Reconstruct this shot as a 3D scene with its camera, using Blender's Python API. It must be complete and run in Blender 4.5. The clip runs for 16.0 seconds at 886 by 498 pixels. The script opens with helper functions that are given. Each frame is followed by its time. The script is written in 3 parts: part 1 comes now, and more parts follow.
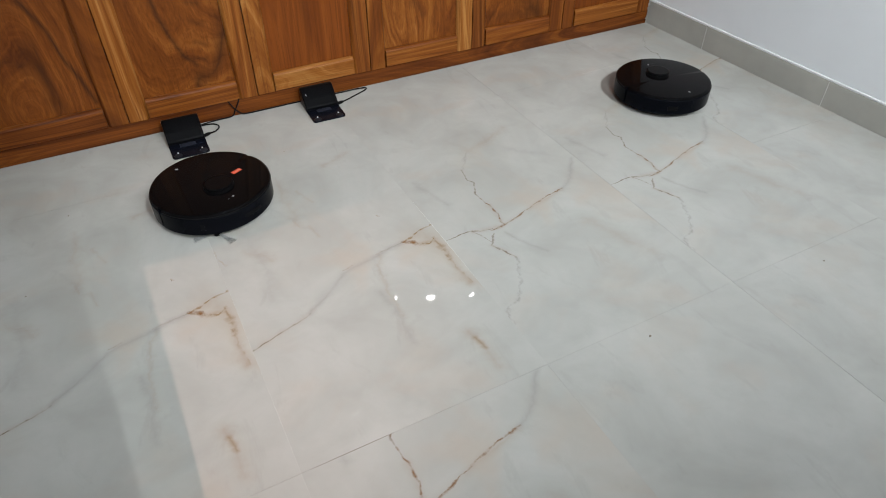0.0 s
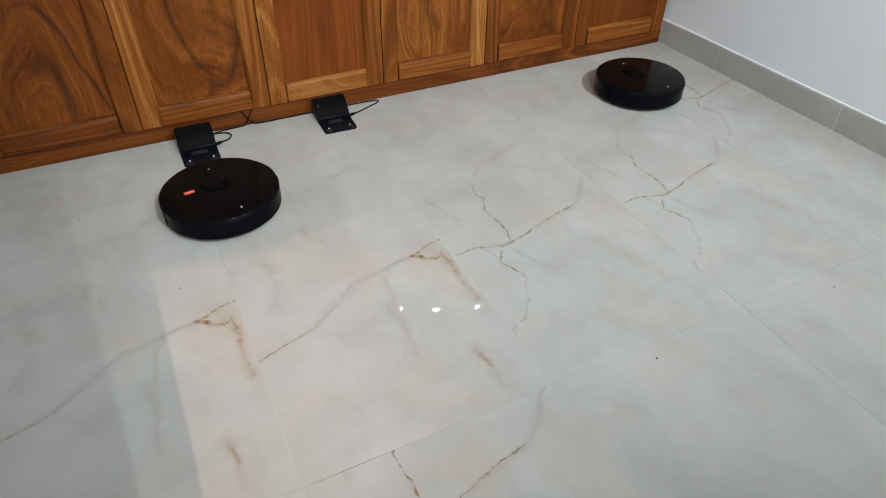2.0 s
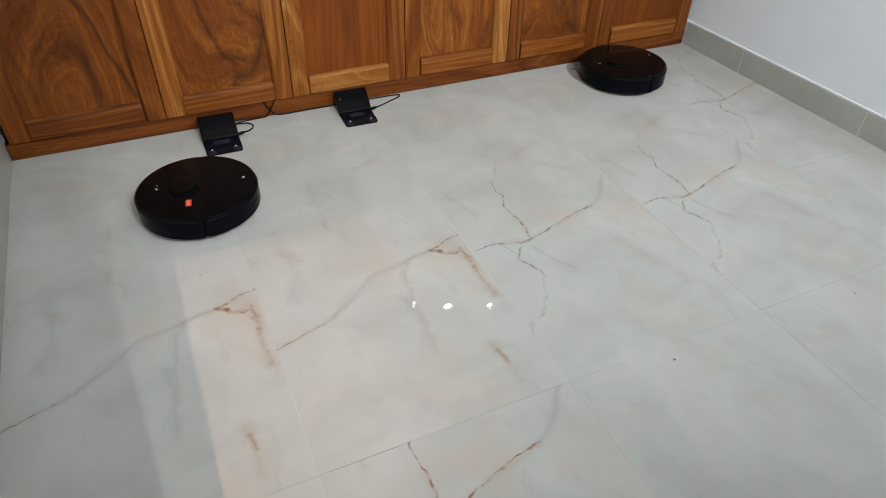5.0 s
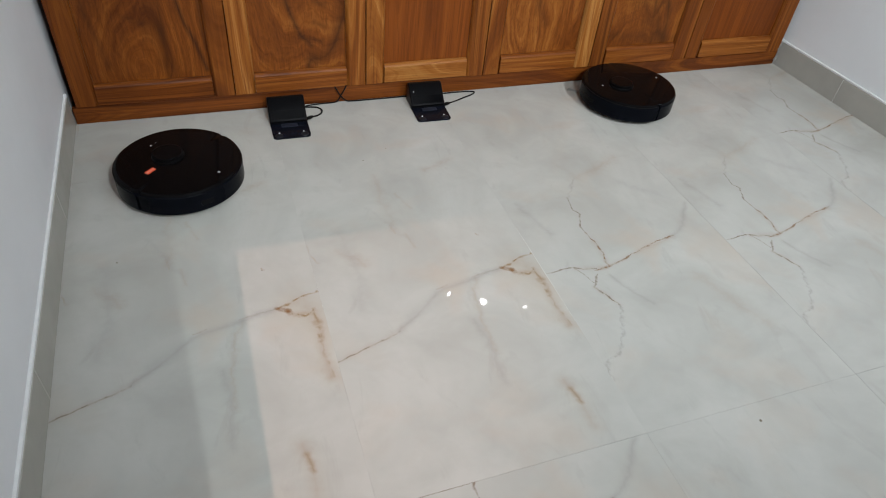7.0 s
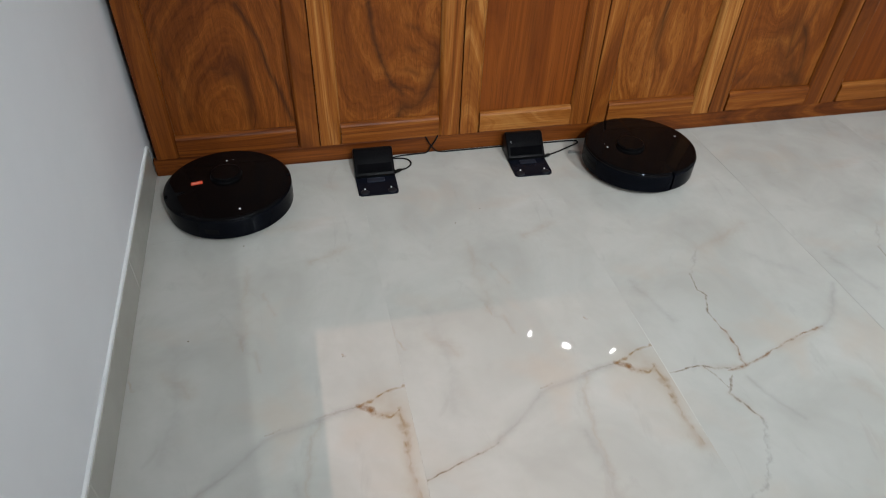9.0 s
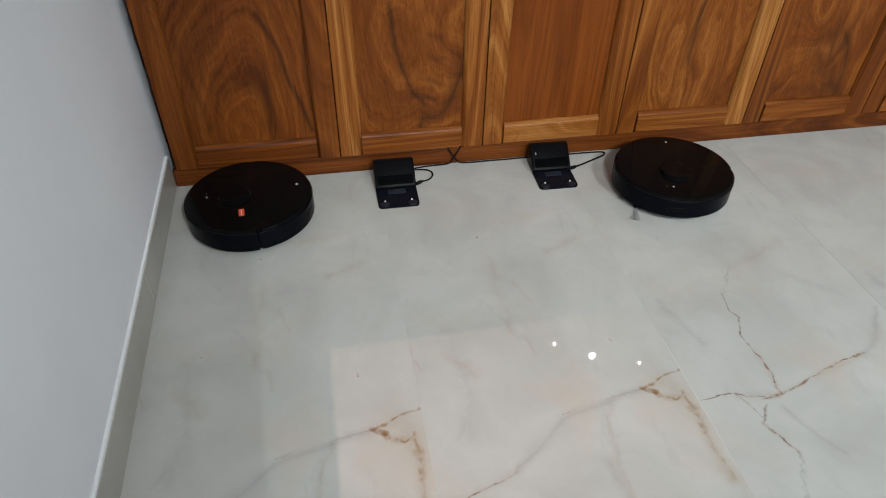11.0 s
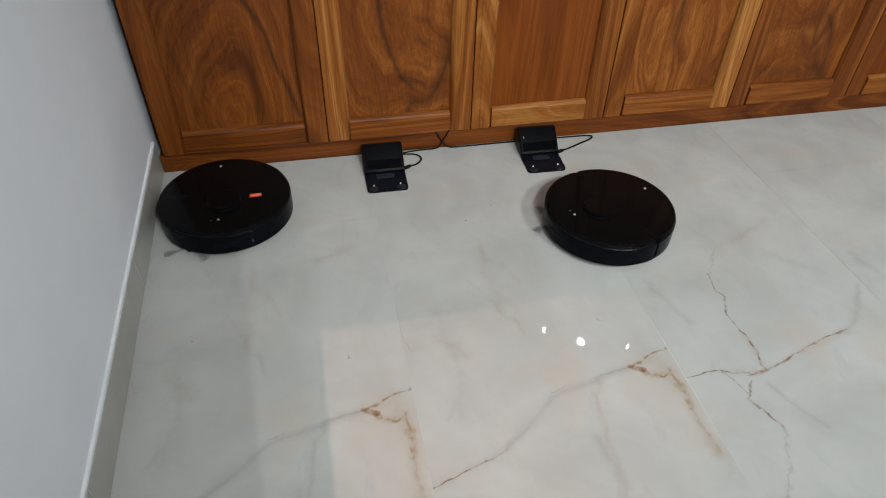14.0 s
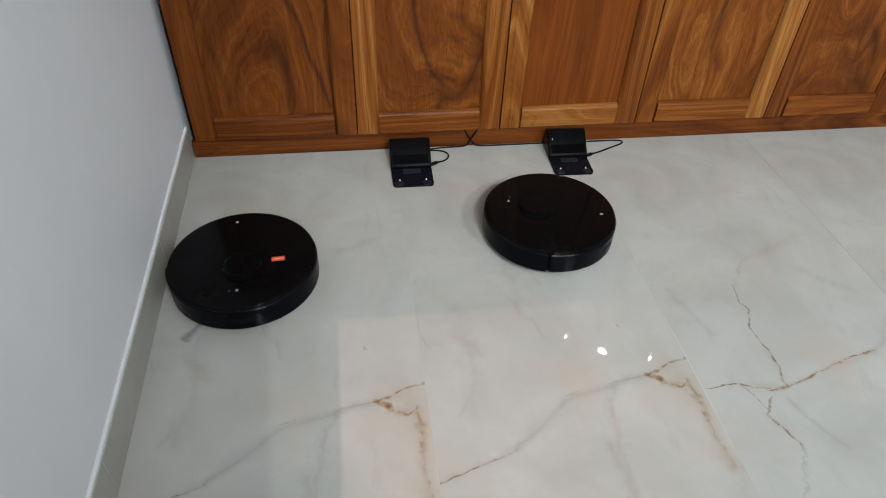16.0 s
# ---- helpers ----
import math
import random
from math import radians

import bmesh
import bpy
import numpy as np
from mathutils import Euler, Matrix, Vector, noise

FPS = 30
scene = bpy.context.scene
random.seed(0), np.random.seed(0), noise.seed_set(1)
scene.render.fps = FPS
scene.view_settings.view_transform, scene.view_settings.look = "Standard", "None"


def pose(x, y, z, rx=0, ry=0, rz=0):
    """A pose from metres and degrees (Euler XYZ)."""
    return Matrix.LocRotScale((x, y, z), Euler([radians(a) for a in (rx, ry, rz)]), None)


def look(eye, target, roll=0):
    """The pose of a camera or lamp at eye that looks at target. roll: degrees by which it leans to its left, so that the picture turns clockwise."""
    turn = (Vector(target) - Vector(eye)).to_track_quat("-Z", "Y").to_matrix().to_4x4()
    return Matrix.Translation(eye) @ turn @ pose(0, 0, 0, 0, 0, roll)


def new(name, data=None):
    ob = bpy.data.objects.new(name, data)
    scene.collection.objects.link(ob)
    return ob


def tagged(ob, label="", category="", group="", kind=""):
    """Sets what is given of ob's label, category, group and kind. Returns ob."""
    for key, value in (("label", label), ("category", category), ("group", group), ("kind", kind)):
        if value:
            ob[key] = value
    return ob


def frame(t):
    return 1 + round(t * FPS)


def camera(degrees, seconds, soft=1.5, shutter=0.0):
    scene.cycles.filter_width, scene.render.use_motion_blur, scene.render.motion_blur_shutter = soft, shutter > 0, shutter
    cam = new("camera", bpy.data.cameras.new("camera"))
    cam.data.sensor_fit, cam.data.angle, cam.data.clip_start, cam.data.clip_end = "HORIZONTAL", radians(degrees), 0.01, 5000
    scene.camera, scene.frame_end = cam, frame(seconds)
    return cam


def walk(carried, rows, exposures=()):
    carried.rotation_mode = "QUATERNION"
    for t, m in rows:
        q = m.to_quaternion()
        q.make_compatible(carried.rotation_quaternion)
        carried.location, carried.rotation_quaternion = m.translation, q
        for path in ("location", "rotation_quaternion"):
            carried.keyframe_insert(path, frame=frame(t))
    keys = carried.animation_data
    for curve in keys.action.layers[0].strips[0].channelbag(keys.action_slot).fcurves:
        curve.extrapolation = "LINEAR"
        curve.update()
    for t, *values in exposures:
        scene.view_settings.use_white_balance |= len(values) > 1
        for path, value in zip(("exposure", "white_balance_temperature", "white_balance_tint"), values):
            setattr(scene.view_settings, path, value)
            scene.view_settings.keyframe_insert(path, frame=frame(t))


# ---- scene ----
cam = camera(68.5, 16.0, soft=1.0, shutter=0.5)
PATH = [
    (0, (0.529, -2.3, 1.196), (1.238, -0.954, -0.102), -0.1),
    (0.5, (0.536, -2.302, 1.199), (1.26, -0.96, -0.095), 0.0),
    (1, (0.534, -2.302, 1.205), (1.257, -0.952, -0.081), 0.3),
    (1.5, (0.528, -2.299, 1.207), (1.237, -0.931, -0.069), 0.9),
    (2, (0.529, -2.289, 1.206), (1.23, -0.916, -0.068), 1.0),
    (2.5, (0.521, -2.279, 1.203), (1.221, -0.901, -0.066), 1.4),
    (3, (0.518, -2.277, 1.203), (1.214, -0.905, -0.075), 1.6),
    (5.3, (0.501, -2.289, 1.201), (1.153, -0.898, -0.08), 1.9),
    (5.5, (0.496, -2.281, 1.199), (1.122, -0.883, -0.087), 2.3),
    (6, (0.478, -2.249, 1.2), (1.076, -0.844, -0.092), 4.6),
    (6.5, (0.461, -2.188, 1.202), (1.048, -0.808, -0.121), 6.5),
    (7, (0.437, -2.113, 1.201), (1.021, -0.737, -0.127), 6.2),
    (7.5, (0.393, -2.051, 1.194), (1.024, -0.687, -0.125), 7.0),
    (8, (0.361, -2.001, 1.183), (0.98, -0.633, -0.138), 6.7),
    (8.5, (0.381, -1.912, 1.171), (0.84, -0.492, -0.161), 4.5),
    (9, (0.45, -1.827, 1.18), (0.828, -0.364, -0.13), 2.4),
    (9.5, (0.485, -1.785, 1.177), (0.801, -0.303, -0.129), 2.3),
    (9.7, (0.49, -1.778, 1.18), (0.777, -0.286, -0.121), 1.5),
    (12, (0.473, -1.772, 1.165), (0.782, -0.296, -0.148), 0.6),
    (12.5, (0.477, -1.776, 1.166), (0.788, -0.309, -0.157), 0.5),
    (13, (0.481, -1.776, 1.164), (0.808, -0.314, -0.161), 0.7),
    (13.5, (0.481, -1.785, 1.161), (0.811, -0.326, -0.166), 0.9),
    (14, (0.475, -1.79, 1.163), (0.804, -0.33, -0.164), 1.4),
    (14.5, (0.477, -1.791, 1.161), (0.792, -0.327, -0.164), 1.1),
    (15, (0.476, -1.794, 1.16), (0.77, -0.325, -0.165), 2.3),
    (15.5, (0.476, -1.795, 1.153), (0.742, -0.316, -0.166), 2.2),
    (16, (0.488, -1.799, 1.153), (0.736, -0.322, -0.173), 2.3),
]
walk(cam, [(t, look(eye, target, roll)) for t, eye, target, roll in PATH], [(0, 0.03), (6.5, 0.0), (9.0, -0.08), (16, -0.08)])

# ---- world and lights ----
world = bpy.data.worlds.new("world")
scene.world = world
world.use_nodes = True
world.node_tree.nodes["Background"].inputs[0].default_value = (0.75, 0.85, 1.0, 1)
world.node_tree.nodes["Background"].inputs[1].default_value = 0.02
CEIL = 2.6


def area_lamp(name, m, sx, sy, watts, colour, spread=180):
    data = bpy.data.lights.new(name, "AREA")
    data.shape, data.size, data.size_y, data.energy, data.color, data.spread = "RECTANGLE", sx, sy, watts, colour, radians(spread)
    ob = new(name, data)
    ob.matrix_world = m
    return ob


# unseen ceiling fill added to brighten the room, two unseen lamps high behind the camera, downlights of the space
# beyond the low cabinet, warm lamp of the passage behind the door opening
area_lamp("unseen_ceiling_fill", pose(1.15, -1.08, CEIL - 0.05), 1.5, 0.5, 4.2, (0.90, 0.97, 1.0))
# unseen rear lamps, aims and spreads set to brighten the cabinet end
for lx, aim, watts, spread in ((1.05, 0.60, 10.2, 70), (2.15, 2.25, 16.5, 80)):
    area_lamp("unseen_rear_light", look((lx, -2.84, 2.28), (aim, -0.1, 0.1)), 0.24, 0.12, watts, (0.912, 0.971, 0.994), spread)
warm = bpy.data.lights.new("warm_downlight_light", "SPOT")
warm.energy, warm.color, warm.spot_size, warm.spot_blend, warm.shadow_soft_size = 190, (1.0, 0.62, 0.49), radians(26), 1.0, 0.0008
new("warm_downlight_light", warm).matrix_world = look((0.421, -3.572, CEIL - 0.03), (0.50, -1.12, 0))
passage = bpy.data.lights.new("passage_light", "SPOT")
passage.energy, passage.color, passage.spot_size, passage.spot_blend, passage.shadow_soft_size = 140, (0.905, 0.975, 0.99), radians(80), 0.5, 0.007
new("passage_light", passage).matrix_world = look((0.496, -3.9, 2.5), (1.3, -0.4, 0.1))

# ---- materials ----


def mat(name):
    m = bpy.data.materials.new(name)
    m.use_nodes = True
    nt = m.node_tree
    bsdf = nt.nodes["Principled BSDF"]
    return m, nt, bsdf


def math_node(nt, op, a, b=None, clamp=False):
    n = nt.nodes.new("ShaderNodeMath")
    n.operation, n.use_clamp = op, clamp
    for i, v in enumerate((a, b)):
        if v is None:
            continue
        if isinstance(v, (int, float)):
            n.inputs[i].default_value = v
        else:
            nt.links.new(v, n.inputs[i])
    return n.outputs[0]


def vec_node(nt, op, a, b=None, scale=None, out=0):
    n = nt.nodes.new("ShaderNodeVectorMath")
    n.operation = op
    for i, v in enumerate((a, b)):
        if v is None:
            continue
        if isinstance(v, tuple):
            n.inputs[i].default_value = v
        else:
            nt.links.new(v, n.inputs[i])
    if scale is not None:
        if isinstance(scale, (int, float)):
            n.inputs["Scale"].default_value = scale
        else:
            nt.links.new(scale, n.inputs["Scale"])
    return n.outputs[out]


def mix(nt, fac, a, b, blend="MIX"):
    n = nt.nodes.new("ShaderNodeMix")
    n.data_type, n.blend_type = "RGBA", blend
    if isinstance(fac, (int, float)):
        n.inputs[0].default_value = fac
    else:
        nt.links.new(fac, n.inputs[0])
    for i, v in ((6, a), (7, b)):
        if isinstance(v, tuple):
            n.inputs[i].default_value = (*v[:3], 1)
        else:
            nt.links.new(v, n.inputs[i])
    return n.outputs[2]


def ramp(nt, fac, stops):
    n = nt.nodes.new("ShaderNodeValToRGB")
    el = n.color_ramp.elements
    while len(el) < len(stops):
        el.new(0.5)
    for e, (p, c) in zip(el, stops):
        e.position, e.color = p, (*c, 1) if isinstance(c, tuple) else (c, c, c, 1)
    nt.links.new(fac, n.inputs[0])
    return n.outputs[0]


def noise_tex(nt, vec, scale, detail=3, rough=0.55, distort=0.0, colour=False):
    n = nt.nodes.new("ShaderNodeTexNoise")
    n.inputs["Scale"].default_value, n.inputs["Detail"].default_value = scale, detail
    n.inputs["Roughness"].default_value, n.inputs["Distortion"].default_value = rough, distort
    if vec is not None:
        nt.links.new(vec, n.inputs["Vector"])
    return n.outputs[1 if colour else 0]


def bump(nt, bsdf, height, strength, dist):
    n = nt.nodes.new("ShaderNodeBump")
    n.inputs["Strength"].default_value, n.inputs["Distance"].default_value = strength, dist
    nt.links.new(height, n.inputs["Height"])
    nt.links.new(n.outputs[0], bsdf.inputs["Normal"])


def coords(nt, kind="Object"):
    return nt.nodes.new("ShaderNodeTexCoord").outputs[kind]


def polyline_distance(nt, p, pts):
    """Distance of p to a chain of points on the tile's face."""
    best = None
    for (ax, ay), (bx, by) in zip(pts, pts[1:]):
        dx, dy = bx - ax, by - ay
        inv = 1.0 / (dx * dx + dy * dy)
        rel = vec_node(nt, "SUBTRACT", p, (ax, ay, 0.0))
        h = math_node(nt, "ADD", vec_node(nt, "DOT_PRODUCT", rel, (dx * inv, dy * inv, 0.0), out=1), 0.0, clamp=True)
        d = vec_node(nt, "DISTANCE", rel, vec_node(nt, "SCALE", (dx, dy, 0.0), scale=h), out=1)
        best = d if best is None else math_node(nt, "MINIMUM", best, d)
    return best


def tile_material(name, veins):
    """Polished marble-look porcelain: cloudy white with grey and rust veins, laid out on the tile's own face (metres, by its UV map).
    veins: (points, half width, strength, colour, wiggle)."""
    m, nt, bsdf = mat(name)
    uv = nt.nodes.new("ShaderNodeUVMap").outputs[0]
    big = noise_tex(nt, uv, 3.4, 4, 0.55, 0.8)
    fine = noise_tex(nt, uv, 14.0, 4, 0.6, 0.5)
    col = ramp(nt, big, [(0.3, (0.374, 0.370, 0.344)), (0.45, (0.413, 0.409, 0.383)), (0.58, (0.444, 0.439, 0.413)), (0.75, (0.474, 0.465, 0.439))])
    col = mix(nt, math_node(nt, "MULTIPLY", ramp(nt, fine, [(0.45, 0.0), (0.75, 1.0)]), 0.36), col, (0.374, 0.365, 0.331))
    blush = noise_tex(nt, vec_node(nt, "ADD", uv, (3.1, 1.7, 0.0)), 4.2, 3, 0.5, 0.4)
    col = mix(nt, math_node(nt, "MULTIPLY", ramp(nt, blush, [(0.55, 0.0), (0.72, 1.0)]), 0.42), col, (0.452, 0.374, 0.304))
    # faint slanting grey drifts
    sl = vec_node(nt, "MULTIPLY", vec_node(nt, "ADD", uv, (0.3, 0.9, 0.0)), (5.0, 1.6, 1.0))
    drift = noise_tex(nt, sl, 1.6, 5, 0.6, 2.0)
    col = mix(nt, math_node(nt, "MULTIPLY", ramp(nt, drift, [(0.60, 0.0), (0.68, 1.0), (0.76, 0.0)]), 0.22), col, (0.313, 0.304, 0.278))
    warp_f = vec_node(nt, "SUBTRACT", noise_tex(nt, uv, 38.0, 3, 0.6, 0.0, True), (0.5, 0.5, 0.5))
    warp_b = vec_node(nt, "SUBTRACT", noise_tex(nt, uv, 9.0, 3, 0.5, 0.0, True), (0.5, 0.5, 0.5))
    mottle = ramp(nt, fine, [(0.25, 0.45), (0.6, 1.0)])
    breaks = ramp(nt, noise_tex(nt, uv, 55.0, 3, 0.6), [(0.38, 0.15), (0.60, 0.9)])
    swell = ramp(nt, noise_tex(nt, vec_node(nt, "ADD", uv, (5.3, 2.9, 0.0)), 24.0, 3, 0.6), [(0.36, 0.35), (0.50, 0.75), (0.66, 1.5)])
    # three degrees of wavering; veins of one colour and kind are laid together
    places = []
    for wiggle in (0.010, 0.017, 0.032):
        p = vec_node(nt, "ADD", uv, vec_node(nt, "SCALE", warp_f, scale=wiggle))
        p = vec_node(nt, "ADD", p, vec_node(nt, "SCALE", warp_b, scale=wiggle * 1.4))
        places.append(vec_node(nt, "MULTIPLY", p, (1.0, 1.0, 0.0)))
    kinds = {}
    for vein in sorted(veins, key=lambda v: v[1] <= 0.012):
        kinds.setdefault((vein[3], vein[1] <= 0.012), []).append(vein)
    for (colour, thin), group in kinds.items():
        total = None
        for pts, width, strength, _, wiggle in group:
            p = places[0 if wiggle < 0.013 else 1 if wiggle < 0.024 else 2]
            d = math_node(nt, "MULTIPLY", polyline_distance(nt, p, pts), 1.0 / width)
            if thin:
                d = math_node(nt, "DIVIDE", d, swell)
            f = math_node(nt, "MULTIPLY", math_node(nt, "SUBTRACT", 1.0, d, clamp=True), strength if thin else strength ** 0.5)
            total = f if total is None else math_node(nt, "MAXIMUM", total, f)
        if thin:
            total = math_node(nt, "MULTIPLY", math_node(nt, "MULTIPLY", total, 1.3, clamp=True), breaks)
        else:
            total = math_node(nt, "MULTIPLY", math_node(nt, "MULTIPLY", total, total), mottle)
        col = mix(nt, total, col, colour)
    nt.links.new(col, bsdf.inputs["Base Color"])
    wear = noise_tex(nt, uv, 7.0, 4, 0.6)
    nt.links.new(ramp(nt, wear, [(0.35, 0.008), (0.75, 0.032)]), bsdf.inputs["Roughness"])
    bsdf.inputs["IOR"].default_value = 1.5
    bump(nt, bsdf, noise_tex(nt, uv, 6.0, 2, 0.5), 0.035, 0.01)
    return m


OCHRE = (0.235, 0.145, 0.060)
RUST, BROWN, SLATE, TAN = (0.195, 0.10, 0.042), (0.165, 0.12, 0.08), (0.285, 0.28, 0.26), (0.32, 0.245, 0.165)
# tile with the hooked rust vein; u from the tile's left edge, v from its far edge (negative towards the camera)
HOOK = [
    ([(0.0, -0.836), (0.06, -0.820), (0.115, -0.802), (0.165, -0.785)], 0.0034, 0.95, BROWN, 0.008),
    ([(0.0, -0.836), (0.115, -0.802), (0.175, -0.776)], 0.020, 0.24, TAN, 0.010),
    ([(0.165, -0.785), (0.222, -0.738), (0.296, -0.680), (0.39, -0.660), (0.486, -0.637)], 0.020, 0.55, SLATE, 0.016),
    ([(0.205, -0.745), (0.25, -0.715), (0.296, -0.680)], 0.034, 0.30, SLATE, 0.020),
    ([(0.296, -0.669), (0.313, -0.666), (0.326, -0.663)], 0.0040, 0.55, BROWN, 0.008),
    ([(0.40, -0.650), (0.488, -0.637)], 0.0035, 0.35, BROWN, 0.010),
    ([(0.489, -0.637), (0.519, -0.630), (0.558, -0.609), (0.596, -0.605)], 0.0062, 1.0, OCHRE, 0.010),
    ([(0.489, -0.637), (0.508, -0.647), (0.522, -0.660)], 0.0100, 0.95, RUST, 0.008),
    ([(0.512, -0.651), (0.533, -0.671), (0.556, -0.680), (0.577, -0.662)], 0.0075, 0.8, OCHRE, 0.010),
    ([(0.577, -0.660), (0.577, -0.700), (0.578, -0.730), (0.574, -0.762)], 0.0120, 0.5, OCHRE, 0.014),
    ([(0.572, -0.745), (0.575, -0.765)], 0.0070, 0.6, OCHRE, 0.010),
    ([(0.52, -0.665), (0.577, -0.675), (0.577, -0.76), (0.577, -0.87)], 0.030, 0.55, TAN, 0.020),
    ([(0.575, -0.762), (0.578, -0.815), (0.584, -0.87)], 0.0050, 0.3, OCHRE, 0.016),
    ([(0.49, -0.645), (0.56, -0.62), (0.57, -0.72)], 0.045, 0.28, TAN, 0.020),
    ([(0.488, -1.045), (0.496, -1.085)], 0.013, 0.75, OCHRE, 0.014),
    ([(0.484, -1.02), (0.496, -1.09), (0.50, -1.16)], 0.034, 0.42, TAN, 0.020),
    ([(0.347, -0.79), (0.358, -0.89), (0.360, -0.99)], 0.024, 0.42, SLATE, 0.030),
    ([(0.412, -0.65), (0.387, -0.73), (0.367, -0.82), (0.365, -0.90)], 0.018, 0.30, TAN, 0.024),
    ([(0.472, -0.486), (0.476, -0.494)], 0.0055, 0.8, OCHRE, 0.006),
    ([(0.0, -0.425), (0.004, -0.466), (0.020, -0.498)], 0.0060, 0.35, TAN, 0.020),
    ([(0.26, -0.15), (0.255, -0.30), (0.25, -0.42)], 0.030, 0.24, TAN, 0.040),
    ([(0.245, -0.395), (0.252, -0.432)], 0.007, 0.22, TAN, 0.012),
    ([(0.10, -0.40), (0.115, -0.56), (0.09, -0.70)], 0.045, 0.30, SLATE, 0.040),
    ([(0.30, -0.25), (0.325, -0.33)], 0.013, 0.22, TAN, 0.014),
    ([(0.08, -0.46), (0.14, -0.53)], 0.040, 0.32, TAN, 0.030),
    ([(0.43, -0.15), (0.52, -0.12)], 0.04, 0.34, TAN, 0.03),
    ([(0.28, -0.44), (0.285, -0.50)], 0.013, 0.25, TAN, 0.014),
    ([(0.20, -0.30), (0.285, -0.47)], 0.018, 0.20, SLATE, 0.030),
]
# tile with the branching rust cross
CROSS = [
    ([(0.002, -0.688), (0.090, -0.686), (0.111, -0.697), (0.149, -0.702)], 0.0034, 0.95, BROWN, 0.010),
    ([(0.220, -0.389), (0.207, -0.453), (0.219, -0.473), (0.191, -0.529), (0.193, -0.557)], 0.0034, 0.80, BROWN, 0.012),
    ([(0.193, -0.557), (0.202, -0.600), (0.200, -0.650), (0.187, -0.686), (0.190, -0.702)], 0.0042, 0.9, RUST, 0.012),
    ([(0.140, -0.709), (0.188, -0.703), (0.291, -0.672), (0.389, -0.641), (0.452, -0.632)], 0.0042, 0.95, RUST, 0.010),
    ([(0.150, -0.708), (0.20, -0.700), (0.237, -0.690)], 0.0075, 0.7, RUST, 0.012),
    ([(0.090, -0.692), (0.18, -0.703), (0.447, -0.636)], 0.022, 0.30, TAN, 0.012),
    ([(0.20, -0.60), (0.19, -0.70)], 0.020, 0.28, TAN, 0.012),
    ([(0.452, -0.632), (0.508, -0.595), (0.585, -0.50)], 0.018, 0.50, SLATE, 0.016),
    ([(0.090, -0.686), (0.114, -0.753)], 0.0034, 0.60, BROWN, 0.012),
    ([(0.138, -0.725), (0.108, -0.769), (0.146, -0.842)], 0.0042, 0.9, BROWN, 0.014),
    ([(0.108, -0.769), (0.146, -0.842)], 0.018, 0.30, TAN, 0.02),
    ([(0.173, -0.733), (0.204, -0.812), (0.235, -0.86)], 0.015, 0.45, SLATE, 0.020),
    ([(0.052, -0.388), (0.092, -0.538)], 0.027, 0.40, SLATE, 0.030),
    ([(0.148, -0.842), (0.107, -0.912), (0.063, -0.986), (0.012, -1.003), (0.004, -1.06)], 0.0075, 0.60, SLATE, 0.034),
    ([(0.42, -0.80), (0.50, -1.0)], 0.05, 0.22, TAN, 0.04),
    ([(0.30, -0.30), (0.48, -0.22)], 0.04, 0.30, TAN, 0.04),
    ([(0.293, -0.299), (0.220, -0.389)], 0.0065, 0.45, SLATE, 0.030),
    ([(0.42, -0.34), (0.52, -0.44)], 0.032, 0.26, SLATE, 0.03),
]
M_HOOK, M_CROSS, M_PLAIN = tile_material("marble_tile_hook", HOOK), tile_material("marble_tile_cross", CROSS), tile_material("marble_tile_plain", [])


def plain_material(name, colour, rough, var=0.1, scale=8.0, metal=0.0, relief=0.0, coat=0.0, spec=0.5, tint=None):
    m, nt, bsdf = mat(name)
    o = coords(nt)
    a = noise_tex(nt, o, scale, 4, 0.6)
    b = noise_tex(nt, o, scale * 9, 3, 0.6)
    dark = tuple(c * (1 - var) for c in colour)
    light = tuple(min(1, c * (1 + var * 0.6)) for c in colour)
    col = mix(nt, ramp(nt, a, [(0.3, 0.0), (0.7, 1.0)]), dark, light)
    col = mix(nt, math_node(nt, "MULTIPLY", ramp(nt, b, [(0.5, 0.0), (0.8, 1.0)]), var), col, dark)
    nt.links.new(col, bsdf.inputs["Base Color"])
    nt.links.new(ramp(nt, b, [(0.3, rough * 0.85), (0.7, min(1, rough * 1.15))]), bsdf.inputs["Roughness"])
    bsdf.inputs["Metallic"].default_value = metal
    bsdf.inputs["Coat Weight"].default_value = coat
    bsdf.inputs["Coat Roughness"].default_value = 0.03
    bsdf.inputs["Specular IOR Level"].default_value = spec
    if tint:
        bsdf.inputs["Specular Tint"].default_value = (*tint, 1)
    if relief:
        bump(nt, bsdf, b, 0.4, relief)
    return m


